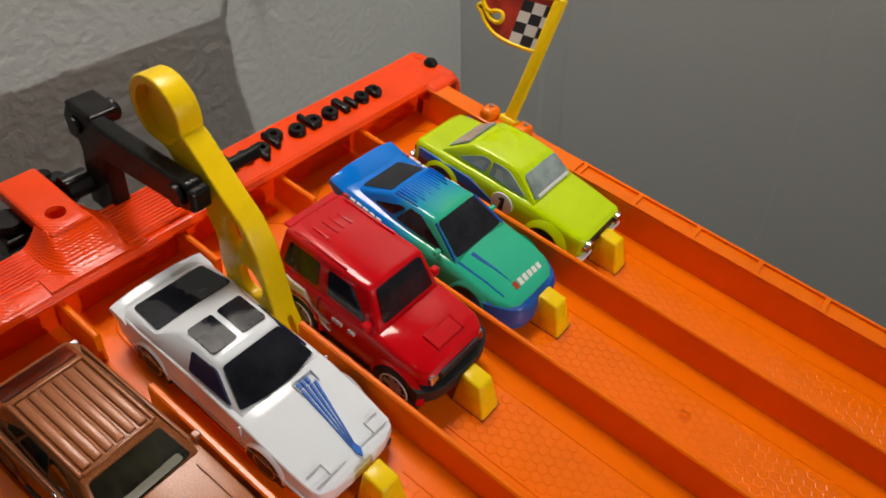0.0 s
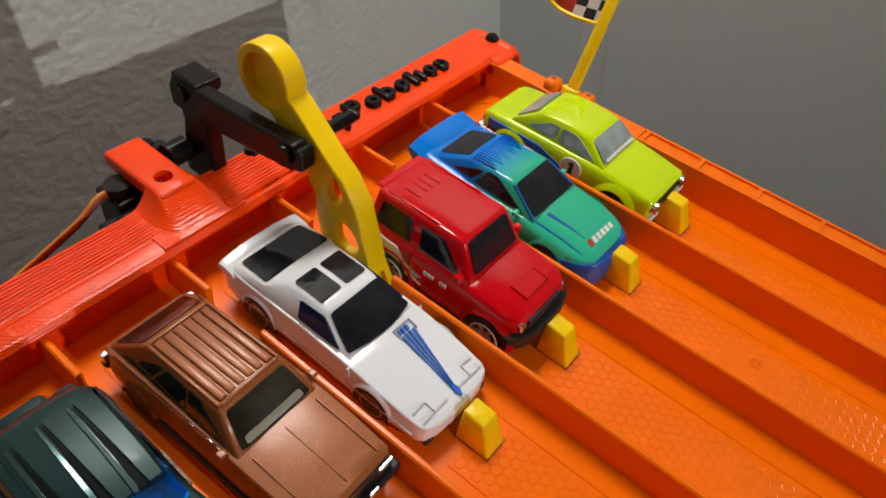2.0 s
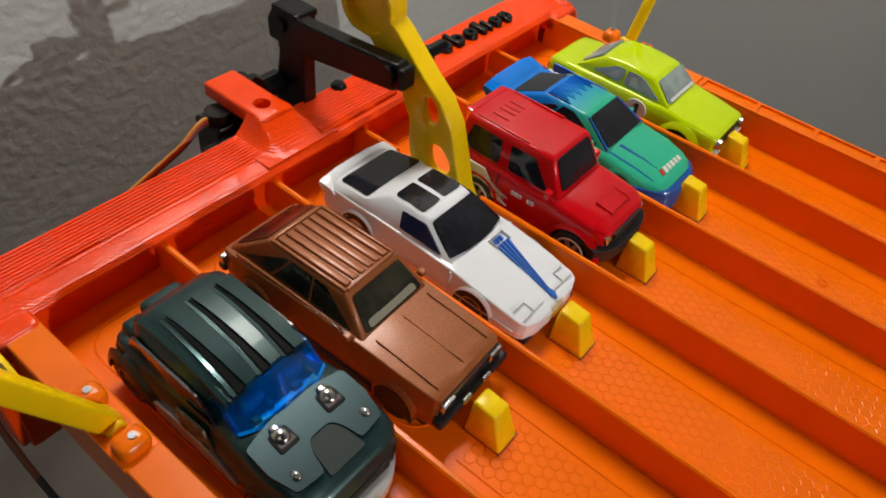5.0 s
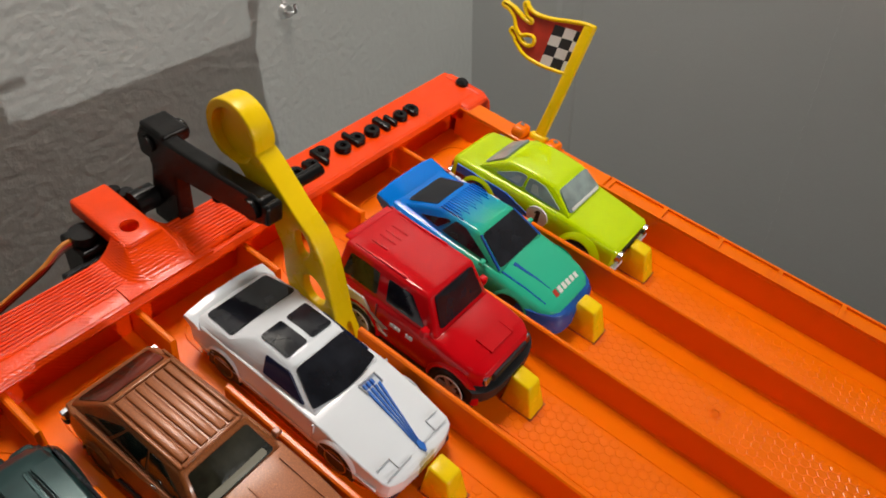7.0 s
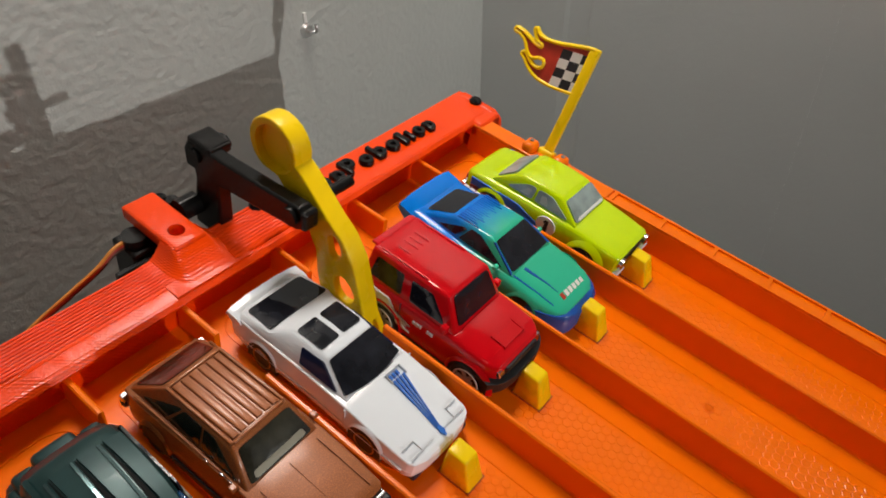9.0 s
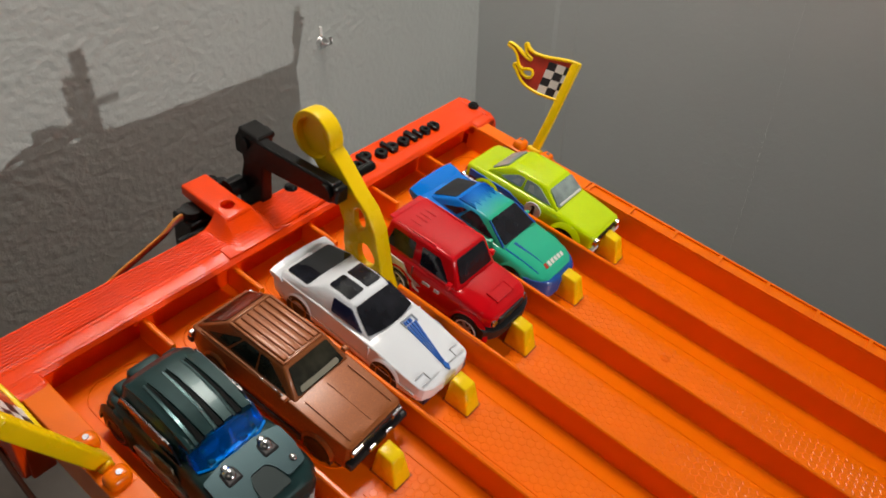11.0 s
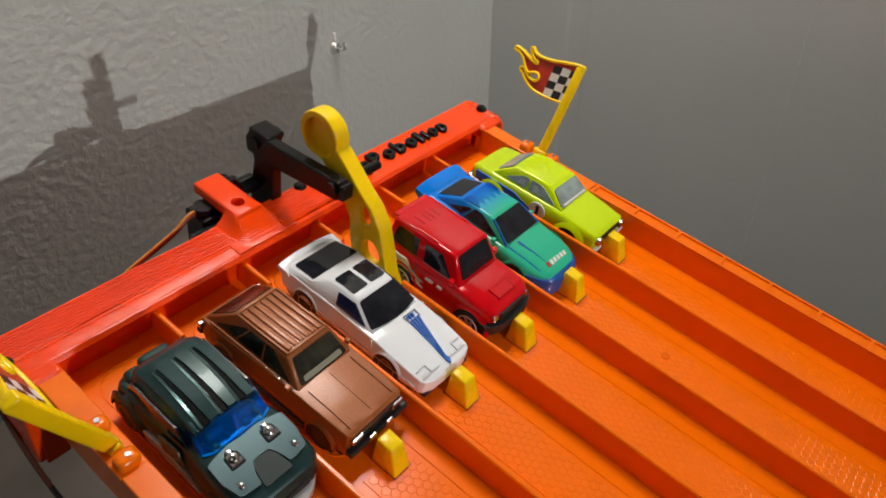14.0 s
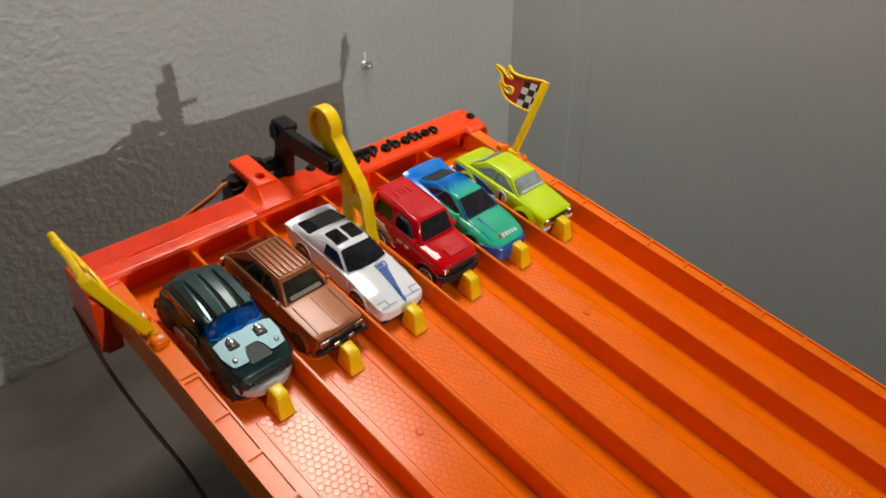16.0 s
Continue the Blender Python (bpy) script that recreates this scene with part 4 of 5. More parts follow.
    for i in range(4):
        a, c = 0.522 + 0.014 * i, 0.568 + 0.052 * i
        part("hood_stripe", patch(hood, [(a, 0.10), (a + 0.005, 0.10), (c + 0.024, 0.82), (c, 0.82)], 0.0008, 0.0012), BLUE_INK, car, "blue printed hood stripe")
        if i < 3:
            part("hood_stripe", patch(hood, [(c + 0.004, 0.84), (c + 0.030, 0.84), (c + 0.032, 0.90), (c + 0.006, 0.90)], 0.0008, 0.0012), BLUE_INK, car, "blue printed hood stripe")
    for u0, u1, v0, v1 in ((0.555, 0.562, 0.80, 0.935), (0.775, 0.782, 0.80, 0.935), (0.555, 0.782, 0.928, 0.935)):
        part("hood_stripe", patch(hood, [(u0, v0), (u1, v0), (u1, v1), (u0, v1)], 0.0007, 0.0012), GREY_INK, car, "pale grey printed frame")
    part("nose_badge", patch(hood, soft([(0.515, 0.05), (0.545, -0.02), (0.585, 0.05), (0.570, 0.12), (0.530, 0.12)], 0.01), 0.0009, 0.0014), BLUE_INK, car, "blue nose badge shape")
    for s in (-1, 1):
        for (u0, u1, v0, v1) in ((0.05, 0.22, 0.195, 0.202), (0.05, 0.40, 0.060, 0.065), (0.215, 0.221, 0.06, 0.20)):
            u = (u0, u1) if s < 0 else (1 - u1, 1 - u0)
            part("headlamp_line", patch(hood, [(u[0], v0), (u[1], v0), (u[1], v1), (u[0], v1)], 0.00055, 0.001), GREY_INK, car, "pop-up headlamp outline")
        part("door_line", patch(side_quad(0.0142, -0.0665, -0.0660, 0.0050, 0.0128, s), rect(0, 1, 0, 1, 0.01), 0.0001), GREY_INK, car)
        part("belt_line", patch(side_quad(0.0141, -0.0880, -0.0230, 0.0066, 0.0069, s), rect(0, 1, 0, 1, 0.01), 0.0003), GREY_INK, car)
    for y, r in ((-0.0745, 0.0062), (-0.0325, 0.0063)):
        arch(car, 0.0141, y, 0.0046, r, WHITE, 0.0004, 0.0007)
        for s in (-1, 1):
            wheel(car, s * 0.0143, y, 0.0052, 0.004, RIM_DARK, 5, material("gold_ring", (0.40, 0.24, 0.08), 0.35, 0.6))
    base_plate(car, 0.0125, -0.088, -0.020)


# ---- copper metallic hatchback wagon ----


def copper_wagon():
    car = car_at(1, 0.0012, 0.0020, 2.0, "copper metallic die-cast wagon with a ribbed roof and chrome bumper")
    body = [(-0.0920, 0.0120, 0.0060, 0.0148, 0.0002), (-0.0908, 0.0130, 0.0040, 0.0152, 0.0004), (-0.080, 0.0136, 0.0035, 0.0162, 0.0006), (-0.068, 0.0138, 0.0035, 0.0170, 0.0006), (-0.050, 0.0138, 0.0035, 0.0168, 0.0004), (-0.036, 0.0138, 0.0035, 0.0164, 0.0004), (-0.0250, 0.0134, 0.0040, 0.0156, 0.0003), (-0.0216, 0.0124, 0.0062, 0.0144, 0.0002)]
    part("body", hull(body, 4, 0.93, 0.0010, True), COPPER, car, smooth=24)
    cab = Cabin(-0.0692, -0.0612, -0.0352, -0.0232, 0.0122, 0.0112, 0.0094, 0.0090, 0.0170, 0.0158, 0.0250, 0.0248, 0.0004)
    part("cabin", cab.solid(0.0009), COPPER, car, smooth=45)
    part("windscreen", patch(cab.front, rect(0.07, 0.93, 0.08, 0.90, 0.06), 0.0003, bow=0.0003), GLASS_WARM, car, smooth=40)
    part("dashboard", patch(cab.front, rect(0.14, 0.86, 0.12, 0.30, 0.05), 0.00036, 0.0003, bow=0.0003), INTERIOR, car, "pale dashboard seen through the glass", smooth=40)
    part("rear_window", patch(cab.rear, rect(0.05, 0.95, 0.10, 0.93, 0.06), 0.0003), GLASS_WARM, car, smooth=40)
    for q, s in ((cab.left, -1), (cab.right, 1)):
        for o in ([(0.09, 0.12), (0.31, 0.10), (0.34, 0.86), (0.29, 0.86)], [(0.335, 0.10), (0.605, 0.09), (0.605, 0.88), (0.365, 0.88)], [(0.63, 0.09), (0.93, 0.08), (0.76, 0.88), (0.63, 0.88)]):
            o = soft(o if s < 0 else [(1 - u, v) for u, v in o][::-1], 0.03)
            part("side_window", patch(q, o, 0.0002), GLASS_WARM, car)
    for i in range(6):
        x = -0.0066 + i * 0.00264
        part("roof_rib", box(x - 0.00104, x + 0.00104, -0.0596, -0.0372, 0.0246, 0.0258, 0.0003, 2), COPPER, car, smooth=50)
    for y in (-0.0364, -0.0604):
        part("rack_bar", box(-0.0082, 0.0082, y - 0.0005, y + 0.0005, 0.0246, 0.0257, 0.0003, 2), COPPER, car, smooth=50)
    for s in (-1, 1):
        part("rack_rail", box(s * 0.0085 - 0.0005, s * 0.0085 + 0.0005, -0.0606, -0.0362, 0.0244, 0.0257, 0.0003, 2), COPPER, car, smooth=50)
        part("drip_rail", box(s * 0.0124 - 0.0004, s * 0.0124 + 0.0004, -0.0672, -0.0270, 0.0162, 0.0173, 0.0003, 2), COPPER, car, smooth=50)
    # Chrome slivers stand in for the glints along the window ledge.
    for y0, y1 in ((-0.0668, -0.0632), (-0.0622, -0.0600), (-0.0560, -0.0544)):
        part("edge_glint", box(-0.0131, -0.0126, y0, y1, 0.0168, 0.0175, 0.0002, 2), CHROME, car, "bright metal sliver standing in for a glint on the edge", smooth=50)
    part("bumper", box(-0.0138, 0.0138, -0.0945, -0.0915, 0.0072, 0.0098, 0.0008), BASE, car, "dark front bumper")
    part("grille", box(-0.0118, 0.0118, -0.0926, -0.0900, 0.0098, 0.0140, 0.0004), material("dark_chrome", (0.22, 0.20, 0.19), 0.25, 0.9), car)
    for x in (-0.0095, 0.0095):
        part("headlamp", box(x - 0.0024, x + 0.0024, -0.0932, -0.0922, 0.0104, 0.0136, 0.0003, 1), CHROME, car)
    for x in (-0.004, 0.004):
        part("bumper_guard", box(x - 0.0016, x + 0.0016, -0.0950, -0.0938, 0.0090, 0.0108, 0.0004), CHROME, car)
    part("rear_bumper", box(-0.0136, 0.0136, -0.0228, -0.0200, 0.0075, 0.0100, 0.0008), BASE, car, "dark rear bumper")
    for x in (-0.0128, 0.0128):
        part("tail_lamp", box(x - 0.0010, x + 0.0010, -0.0232, -0.0214, 0.0108, 0.0134, 0.0003, 1), CHROME, car)
    hood = [(-0.0122, -0.0905, 0.01565), (0.0122, -0.0905, 0.01565), (0.0122, -0.0700, 0.0176), (-0.0122, -0.0700, 0.0176)]
    for u in (0.10, 0.50, 0.90):
        part("hood_crease", patch(hood, [(u - 0.007, 0.04), (u + 0.007, 0.04), (u + 0.007, 0.94), (u - 0.007, 0.94)], 0.0003 if u == 0.50 else 0.0002, 0.0010), COPPER, car)
    for s in (-1, 1):
        part("sill_cladding", box(min(s * 0.0130, s * 0.0144), max(s * 0.0130, s * 0.0144), -0.0740, -0.0420, 0.0035, 0.0062, 0.0004), BASE, car)
        part("door_mirror", box(min(s * 0.0128, s * 0.0148), max(s * 0.0128, s * 0.0148), -0.0670, -0.0650, 0.0172, 0.0188, 0.0004), COPPER, car)
    for y in (-0.0805, -0.0350):
        arch(car, 0.0137, y, 0.0053, 0.0057, COPPER, 0.0006, 0.0009)
        for s in (-1, 1):
            wheel(car, s * 0.0140, y, 0.0053, 0.004, RIM_DARK, 8)
    base_plate(car, 0.0120, -0.089, -0.025)


# ---- dark teal off-roader ----
def teal_buggy():
    car = car_at(0, 0.0020, 0.0006, 0.0, "dark teal die-cast off-roader with a grooved roof and blue windscreen")
    body = [(-0.0908, 0.0100, 0.0075, 0.0128, 0.0006), (-0.0893, 0.0124, 0.0060, 0.0154, 0.0010), (-0.0855, 0.0140, 0.0048, 0.0182, 0.0004), (-0.0770, 0.0148, 0.0045, 0.0195, 0.0003), (-0.0700, 0.0146, 0.0045, 0.0200, 0.0003), (-0.060, 0.0140, 0.0045, 0.0180, 0.0008), (-0.045, 0.0140, 0.0045, 0.0176, 0.0006), (-0.034, 0.0147, 0.0045, 0.0178, 0.0006), (-0.0270, 0.0134, 0.0060, 0.0165, 0.0004), (-0.0250, 0.0114, 0.0090, 0.0150, 0.0002)]
    part("body", hull(body, 4, 0.90, 0.0030), TEAL, car, smooth=50)
    roof = [(-0.0630, 0.0112, 0.0172, 0.0262, 0.0012), (-0.0560, 0.0120, 0.0170, 0.0274, 0.0014), (-0.0450, 0.0122, 0.0170, 0.0278, 0.0014), (-0.0355, 0.0119, 0.0165, 0.0266, 0.0012), (-0.0318, 0.0106, 0.0160, 0.0240, 0.0010), (-0.0302, 0.0088, 0.0160, 0.0220, 0.0006)]
    part("roof", hull(roof, 4, 0.98, 0.0028), TEAL, car, smooth=50)
    line = [(-0.0640, 0.0272), (-0.0610, 0.0279), (-0.0560, 0.0288), (-0.0500, 0.0292), (-0.0440, 0.0291), (-0.0395, 0.0285), (-0.0350, 0.0275)]

    def roof_strip(x0, x1, lift, mat, name, label="", tilt=0.0, last=7):
        """A strip along the roof from the windscreen back; x0, x1: (front, rear) positions of its edges."""
        rows = []
        for k, (y, z) in enumerate(line[:last]):
            t = k / (last - 1)
            a, b = x0[0] + (x0[1] - x0[0]) * t, x1[0] + (x1[1] - x1[0]) * t
            za, zb = (z - 0.0019 * (q / 0.012) ** 2 for q in (a, b))
            rows.append([(a, y, za - 0.0012), (a + 0.0001, y, za + lift), (b - 0.0001, y, zb + lift + tilt * (1 - t)), (b, y, zb - 0.0012)])
        part(name, loft(rows), mat, car, label, smooth=30)

    # Matt black strips on the roof skin stand in for the grooves' shade.
    GROOVE_SHADE = material("groove_shade_black", (0.006, 0.007, 0.007), 0.6, spec=0.1)
    # Lighter metallic copy of TEAL carries the highlight on the slanted facets.
    lit_facet = material("lit_teal_metallic", (0.055, 0.105, 0.11), 0.22, 0.8, coat=0.4)
    roof_strip((-0.0100, -0.0100), (0.0098, 0.0098), 0.0001, TEAL, "roof_skin")
    for c in (-0.0068, -0.0004, 0.0060):
        roof_strip((c - 0.0010, c - 0.00015), (c + 0.0009, c + 0.00015), 0.0004, GROOVE_SHADE, "roof_groove_shade", "black tapering strip for the shade in a roof groove", last=6)
    for c in (-0.0068, -0.0004, 0.0060):
        roof_strip((c - 0.0024, c - 0.0013), (c - 0.0011, c - 0.0005), 0.0006, lit_facet, "roof_facet", "slanted roof facet in a lighter metallic teal, as its highlight", -0.0004, 6)
        roof_strip((c + 0.0010, c + 0.0004), (c + 0.0039, c + 0.0050), 0.0010, TEAL, "roof_rib", "", 0.0002, 6)
    roof_strip((-0.0112, -0.0108), (-0.0101, -0.0092), 0.0008, TEAL, "roof_rib")
    # windscreen bubble over a dark cockpit
    rows = []
    for k in range(6):
        t = k / 5
        y, w, z = -0.0706 + 0.0070 * t, 0.0121 - 0.0020 * t, 0.0200 + 0.0070 * t ** 0.9
        out = [(w * f, y + 0.0030 * f * f - 0.0012 * (1 - f * f), z - 0.0026 * t * f ** 4) for f in (-1, -0.85, -0.6, -0.3, 0, 0.3, 0.6, 0.85, 1)]
        rows.append(out + [(x * 0.95, yy + 0.0008, zz - 0.0006) for x, yy, zz in out[::-1]])
    pane = part("windscreen", loft(rows), GLASS_BLUE, car, "translucent glossy blue windscreen", smooth=50)
    pane.visible_shadow = False
    for s in (-1, 1):
        pane = part("side_pane", prism([(-0.0690, 0.0196), (-0.0600, 0.0196), (-0.0600, 0.0250), (-0.0630, 0.0252)], "x", min(s * 0.0108, s * 0.0116), max(s * 0.0108, s * 0.0116)), GLASS_BLUE, car, "translucent blue side pane")
        pane.visible_shadow = False
        part("seat", box(s * 0.0052 - 0.0030, s * 0.0052 + 0.0030, -0.0655, -0.0632, 0.0190, 0.0236, 0.0010), material("cockpit_seat", (0.07, 0.12, 0.15), 0.25), car, "pale seat seen through blue glass")
    part("dashboard", box(-0.0085, 0.0085, -0.0696, -0.0676, 0.0190, 0.0208, 0.0005), material("cockpit_grey", (0.30, 0.40, 0.44), 0.2), car, "pale dashboard under the blue glass")
    for x, y, z, w in ((-0.0072, -0.0684, 0.0204, 0.0010), (-0.0030, -0.0676, 0.0212, 0.0007), (0.0036, -0.0680, 0.0208, 0.0012), (0.0076, -0.0672, 0.0214, 0.0008)):
        part("control", box(x - w, x + w, y - 0.0006, y + 0.0014, 0.0190, z + 0.0010, 0.0004), BASE, car, "dark control seen through blue glass")
    part("steering_column", cyl((0.0010, -0.0676, 0.0205), (0.0022, -0.0640, 0.0228), 0.0007, seg=10), CHROME, car)
    part("windscreen_sill", loft([[(x, -0.0718 + 0.0034 * (x / 0.0118) ** 2 + dy, 0.0205 + dz) for dy, dz in ((0, 0), (0.0007, 0.0004), (0.0010, 0.0), (0.0005, -0.0006))] for x in [-0.0118 + 0.00295 * i for i in range(9)]]), material("bright_blue_edge", (0.0, 0.20, 0.72), 0.08, coat=0.5), car, "bright blue glass edge", smooth=40)
    hood = [(-0.0130, -0.0856, 0.0186), (0.0130, -0.0856, 0.0186), (0.0138, -0.0702, 0.0206), (-0.0138, -0.0702, 0.0206)]
    plate = material("metallic_teal_plate", (0.030, 0.054, 0.060), 0.30, 0.8)
    part("hood_plate", patch(hood, soft([(0.05, 0.04), (0.30, 0.0), (0.34, 0.30), (0.40, 0.46), (0.60, 0.46), (0.66, 0.30), (0.70, 0.0), (0.95, 0.04), (1.0, 0.45), (0.98, 0.90), (0.70, 1.0), (0.30, 1.0), (0.02, 0.90), (0.0, 0.45)], 0.05), 0.0007, 0.0016), plate, car, "shiny metallic hood plate", smooth=40)
    # The recess's shade is put into a darker, matt teal.
    part("hood_recess", patch(hood, soft([(0.31, -0.10), (0.69, -0.10), (0.65, 0.29), (0.59, 0.45), (0.41, 0.45), (0.35, 0.29)], 0.05), 0.0004, 0.0016), material("recess_shade_teal", (0.010, 0.026, 0.027), 0.5, spec=0.3), car, "hood recess in a teal darkened for its shade", smooth=40)
    for s in (-1, 1):
        x = s * 0.0064
        part("lamp_well", box(x - 0.0026, x + 0.0026, -0.0776, -0.0722, 0.0190, 0.0211, 0.0008), BASE, car)
        bm = bmesh.new()
        bmesh.ops.create_icosphere(bm, subdivisions=3, radius=0.0021, matrix=Matrix.Translation((x, -0.0742, 0.0207)) @ Matrix.Diagonal((0.95, 1.15, 0.85, 1)))
        add_box(bm, x - 0.0010, x + 0.0010, -0.0738, -0.0716, 0.0200, 0.0222, 0.0005, 3)
        part("headlamp_pod", bm, CHROME, car, "chrome hood lamp pod", smooth=60)
        bm = bmesh.new()
        bmesh.ops.create_icosphere(bm, subdivisions=2, radius=0.0011, matrix=Matrix.Translation((s * 0.0096, -0.0822, 0.0196)) @ Matrix.Diagonal((1, 1.3, 0.8, 1)))
        part("headlamp", bm, CHROME, car, "small chrome lamp", smooth=80)
    rows = []
    for i in range(13):
        f = -1 + i / 6
        y = -0.0944 + 0.0092 * abs(f) ** 2.6
        up = 0.0042 * abs(f) ** 5 - 0.0012 * abs(f) ** 2
        rows.append([(0.0148 * f, y + 0.0034, 0.0058 + up), (0.0151 * f, y, 0.0062 + up), (0.0151 * f, y, 0.0094 + up), (0.0149 * f, y + 0.0014, 0.0104 + up), (0.0140 * f, y + 0.0044, 0.0104 + up)])
    part("front_bumper", loft(rows), material("silver_white_paint", (0.58, 0.58, 0.58), 0.3, 0.35), car, "silver white front bumper", smooth=45)
    part("grille", box(-0.0080, 0.0080, -0.0916, -0.0896, 0.0106, 0.0128, 0.0006), BASE, car)
    for s in (-1, 1):
        part("side_step", prism([(-0.0690, 0.0040), (-0.0430, 0.0040), (-0.0400, 0.0078), (-0.0500, 0.0092), (-0.0640, 0.0076)], "x", min(s * 0.0128, s * 0.0150), max(s * 0.0128, s * 0.0150), 0.0005), material("silver_step", (0.5, 0.48, 0.47), 0.3, 0.7), car, "silver side step")
        part("side_window", patch(side_quad(0.0126, -0.0620, -0.0330, 0.0176, 0.0246, s), soft([(0.0, 0.0), (1.0, 0.1), (0.92, 0.9), (0.15, 0.9)] if s > 0 else [(0.0, 0.1), (1.0, 0.0), (0.85, 0.9), (0.08, 0.9)], 0.05), 0.0004), GLASS, car)
        part("side_print", patch(side_quad(0.0144, -0.0640, -0.0500, 0.0085, 0.0165, s), soft([(0.1, 0.0), (0.9, 0.3), (0.7, 1.0), (0.0, 0.8)], 0.1), 0.0004), material("pale_camo_print", (0.16, 0.14, 0.09), 0.5, grain=0.9, grain_scale=500), car, "mottled pale print on the door")
        part("roof_lug", box(min(s * 0.0092, s * 0.0136), max(s * 0.0092, s * 0.0136), -0.0345, -0.0286, 0.0120, 0.0178, 0.0014, 3), TEAL, car, smooth=40)
        part("roof_lug", box(min(s * 0.0056, s * 0.0112), max(s * 0.0056, s * 0.0112), -0.0325, -0.0270, 0.0150, 0.0198, 0.0014, 3), TEAL, car, smooth=40)
        part("rear_lug", box(min(s * 0.0118, s * 0.0149), max(s * 0.0118, s * 0.0149), -0.0372, -0.0318, 0.0105, 0.0162, 0.0012, 3), TEAL, car, smooth=40)
    part("tail_hump", box(-0.0058, 0.0050, -0.0340, -0.0260, 0.0160, 0.0214, 0.0016, 3), TEAL, car, smooth=50)
    for y, r in ((-0.0800, 0.0070), (-0.0330, 0.0072)):
        arch(car, 0.0146, y, 0.0062, r, TEAL, 0.0009, 0.0014)
        for s in (-1, 1):
            wheel(car, s * 0.0150, y, 0.0062, 0.005, RIM_DARK, 6, material("dull_red_ring", (0.16, 0.035, 0.02), 0.4))
    base_plate(car, 0.0125, -0.088, -0.025, 0.0055)


# ---- red three-door off-roader ----
def red_rally():
    car = car_at(3, -0.0003, 0.0, 0.0, "red die-cast three-door rally off-roader with black bumper and white side print")
    body = [(-0.0916, 0.0098, 0.0085, 0.0160, 0.0004), (-0.0906, 0.0114, 0.0085, 0.0168, 0.0007), (-0.0888, 0.0127, 0.0085, 0.0174, 0.0009), (-0.0870, 0.0134, 0.0080, 0.0180, 0.0011), (-0.080, 0.0138, 0.0055, 0.0187, 0.0010), (-0.0745, 0.0138, 0.0055, 0.0192, 0.0006), (-0.060, 0.0138, 0.0055, 0.0194, 0.0002), (-0.045, 0.0138, 0.0055, 0.0196, 0.0002), (-0.0385, 0.0134, 0.0058, 0.0196, 0.0002), (-0.0365, 0.0126, 0.0070, 0.0190, 0.0002)]
    part("body", hull(body, 4, 0.94, 0.0012), RED, car, smooth=38)
    cab = Cabin(-0.0746, -0.0686, -0.0385, -0.0370, 0.0124, 0.0126, 0.0102, 0.0106, 0.0194, 0.0194, 0.0302, 0.0306, 0.0002)
    part("cabin", cab.solid(0.0012), RED, car, smooth=45)
    part("windscreen", patch(cab.front, rect(0.09, 0.91, 0.14, 0.93, 0.07), 0.0003, bow=0.0003), GLASS, car, smooth=40)
    part("rear_window", patch(cab.rear, rect(0.12, 0.88, 0.14, 0.84, 0.06), 0.0003), GLASS, car, smooth=40)
    for q, s in ((cab.left, -1), (cab.right, 1)):
        for o, mat in (([(0.07, 0.12), (0.42, 0.10), (0.44, 0.78), (0.10, 0.80)], GLASS_WARM), ([(0.52, 0.10), (0.90, 0.08), (0.80, 0.78), (0.54, 0.78)], GLASS)):
            o = soft(o if s < 0 else [(1 - u, v) for u, v in o][::-1], 0.04)
            part("side_window", patch(q, o, 0.0002), mat, car)
    for x in (-0.0049, -0.0015, 0.0009, 0.0037):
        part("roof_rib", box(x - 0.00045, x + 0.00045, -0.0494, -0.0434, 0.0298, 0.0311, 0.00045, 4), RED, car, smooth=60)
    for s in (-1, 1):
        part("roof_rail", box(s * 0.0092 - 0.0004, s * 0.0092 + 0.0004, -0.0600, -0.0410, 0.0296, 0.0310, 0.0004, 4), RED, car, smooth=60)
    part("roof_spoiler", box(-0.0092, 0.0092, -0.0394, -0.0366, 0.0298, 0.0308, 0.0005), RED, car)
    part("front_bumper", loft([[(x, y + 0.0042 * (abs(x) / 0.0146) ** 4, z) for y, z in ((-0.0895, 0.0070), (-0.0945, 0.0078), (-0.0945, 0.0118), (-0.0900, 0.0128))] for x in [0.0146 * k / 7 for k in range(-7, 8)]]), BASE, car, "black front bumper", smooth=40)
    part("grille", box(-0.0080, 0.0080, -0.0926, -0.0905, 0.0126, 0.0158, 0.0004), BASE, car)
    for s in (-1, 1):
        part("headlamp", prism([(-0.0922, 0.0130), (-0.0900, 0.0130), (-0.0895, 0.0156), (-0.0915, 0.0156)], "x", s * 0.0092 - 0.0020, s * 0.0092 + 0.0020, 0.0004), CHROME, car)
        part("door_mirror", box(min(s * 0.0125, s * 0.0150), max(s * 0.0125, s * 0.0150), -0.0725, -0.0702, 0.0196, 0.0224, 0.0006), RED, car)
        q = side_quad(0.0140, -0.0720, -0.0400, 0.0075, 0.0188, s)
        f = (lambda pts: pts) if s < 0 else (lambda pts: [(1 - u, v) for u, v in pts][::-1])
        part("side_print", patch(q, f([(0.02, 0.60), (0.14, 0.46), (0.22, 0.28), (0.36, 0.20), (0.46, 0.30), (0.40, 0.52), (0.36, 0.70), (0.29, 0.90), (0.14, 0.90), (0.04, 0.98)]), 0.0002), WHITE_INK, car, "white geometric side print")
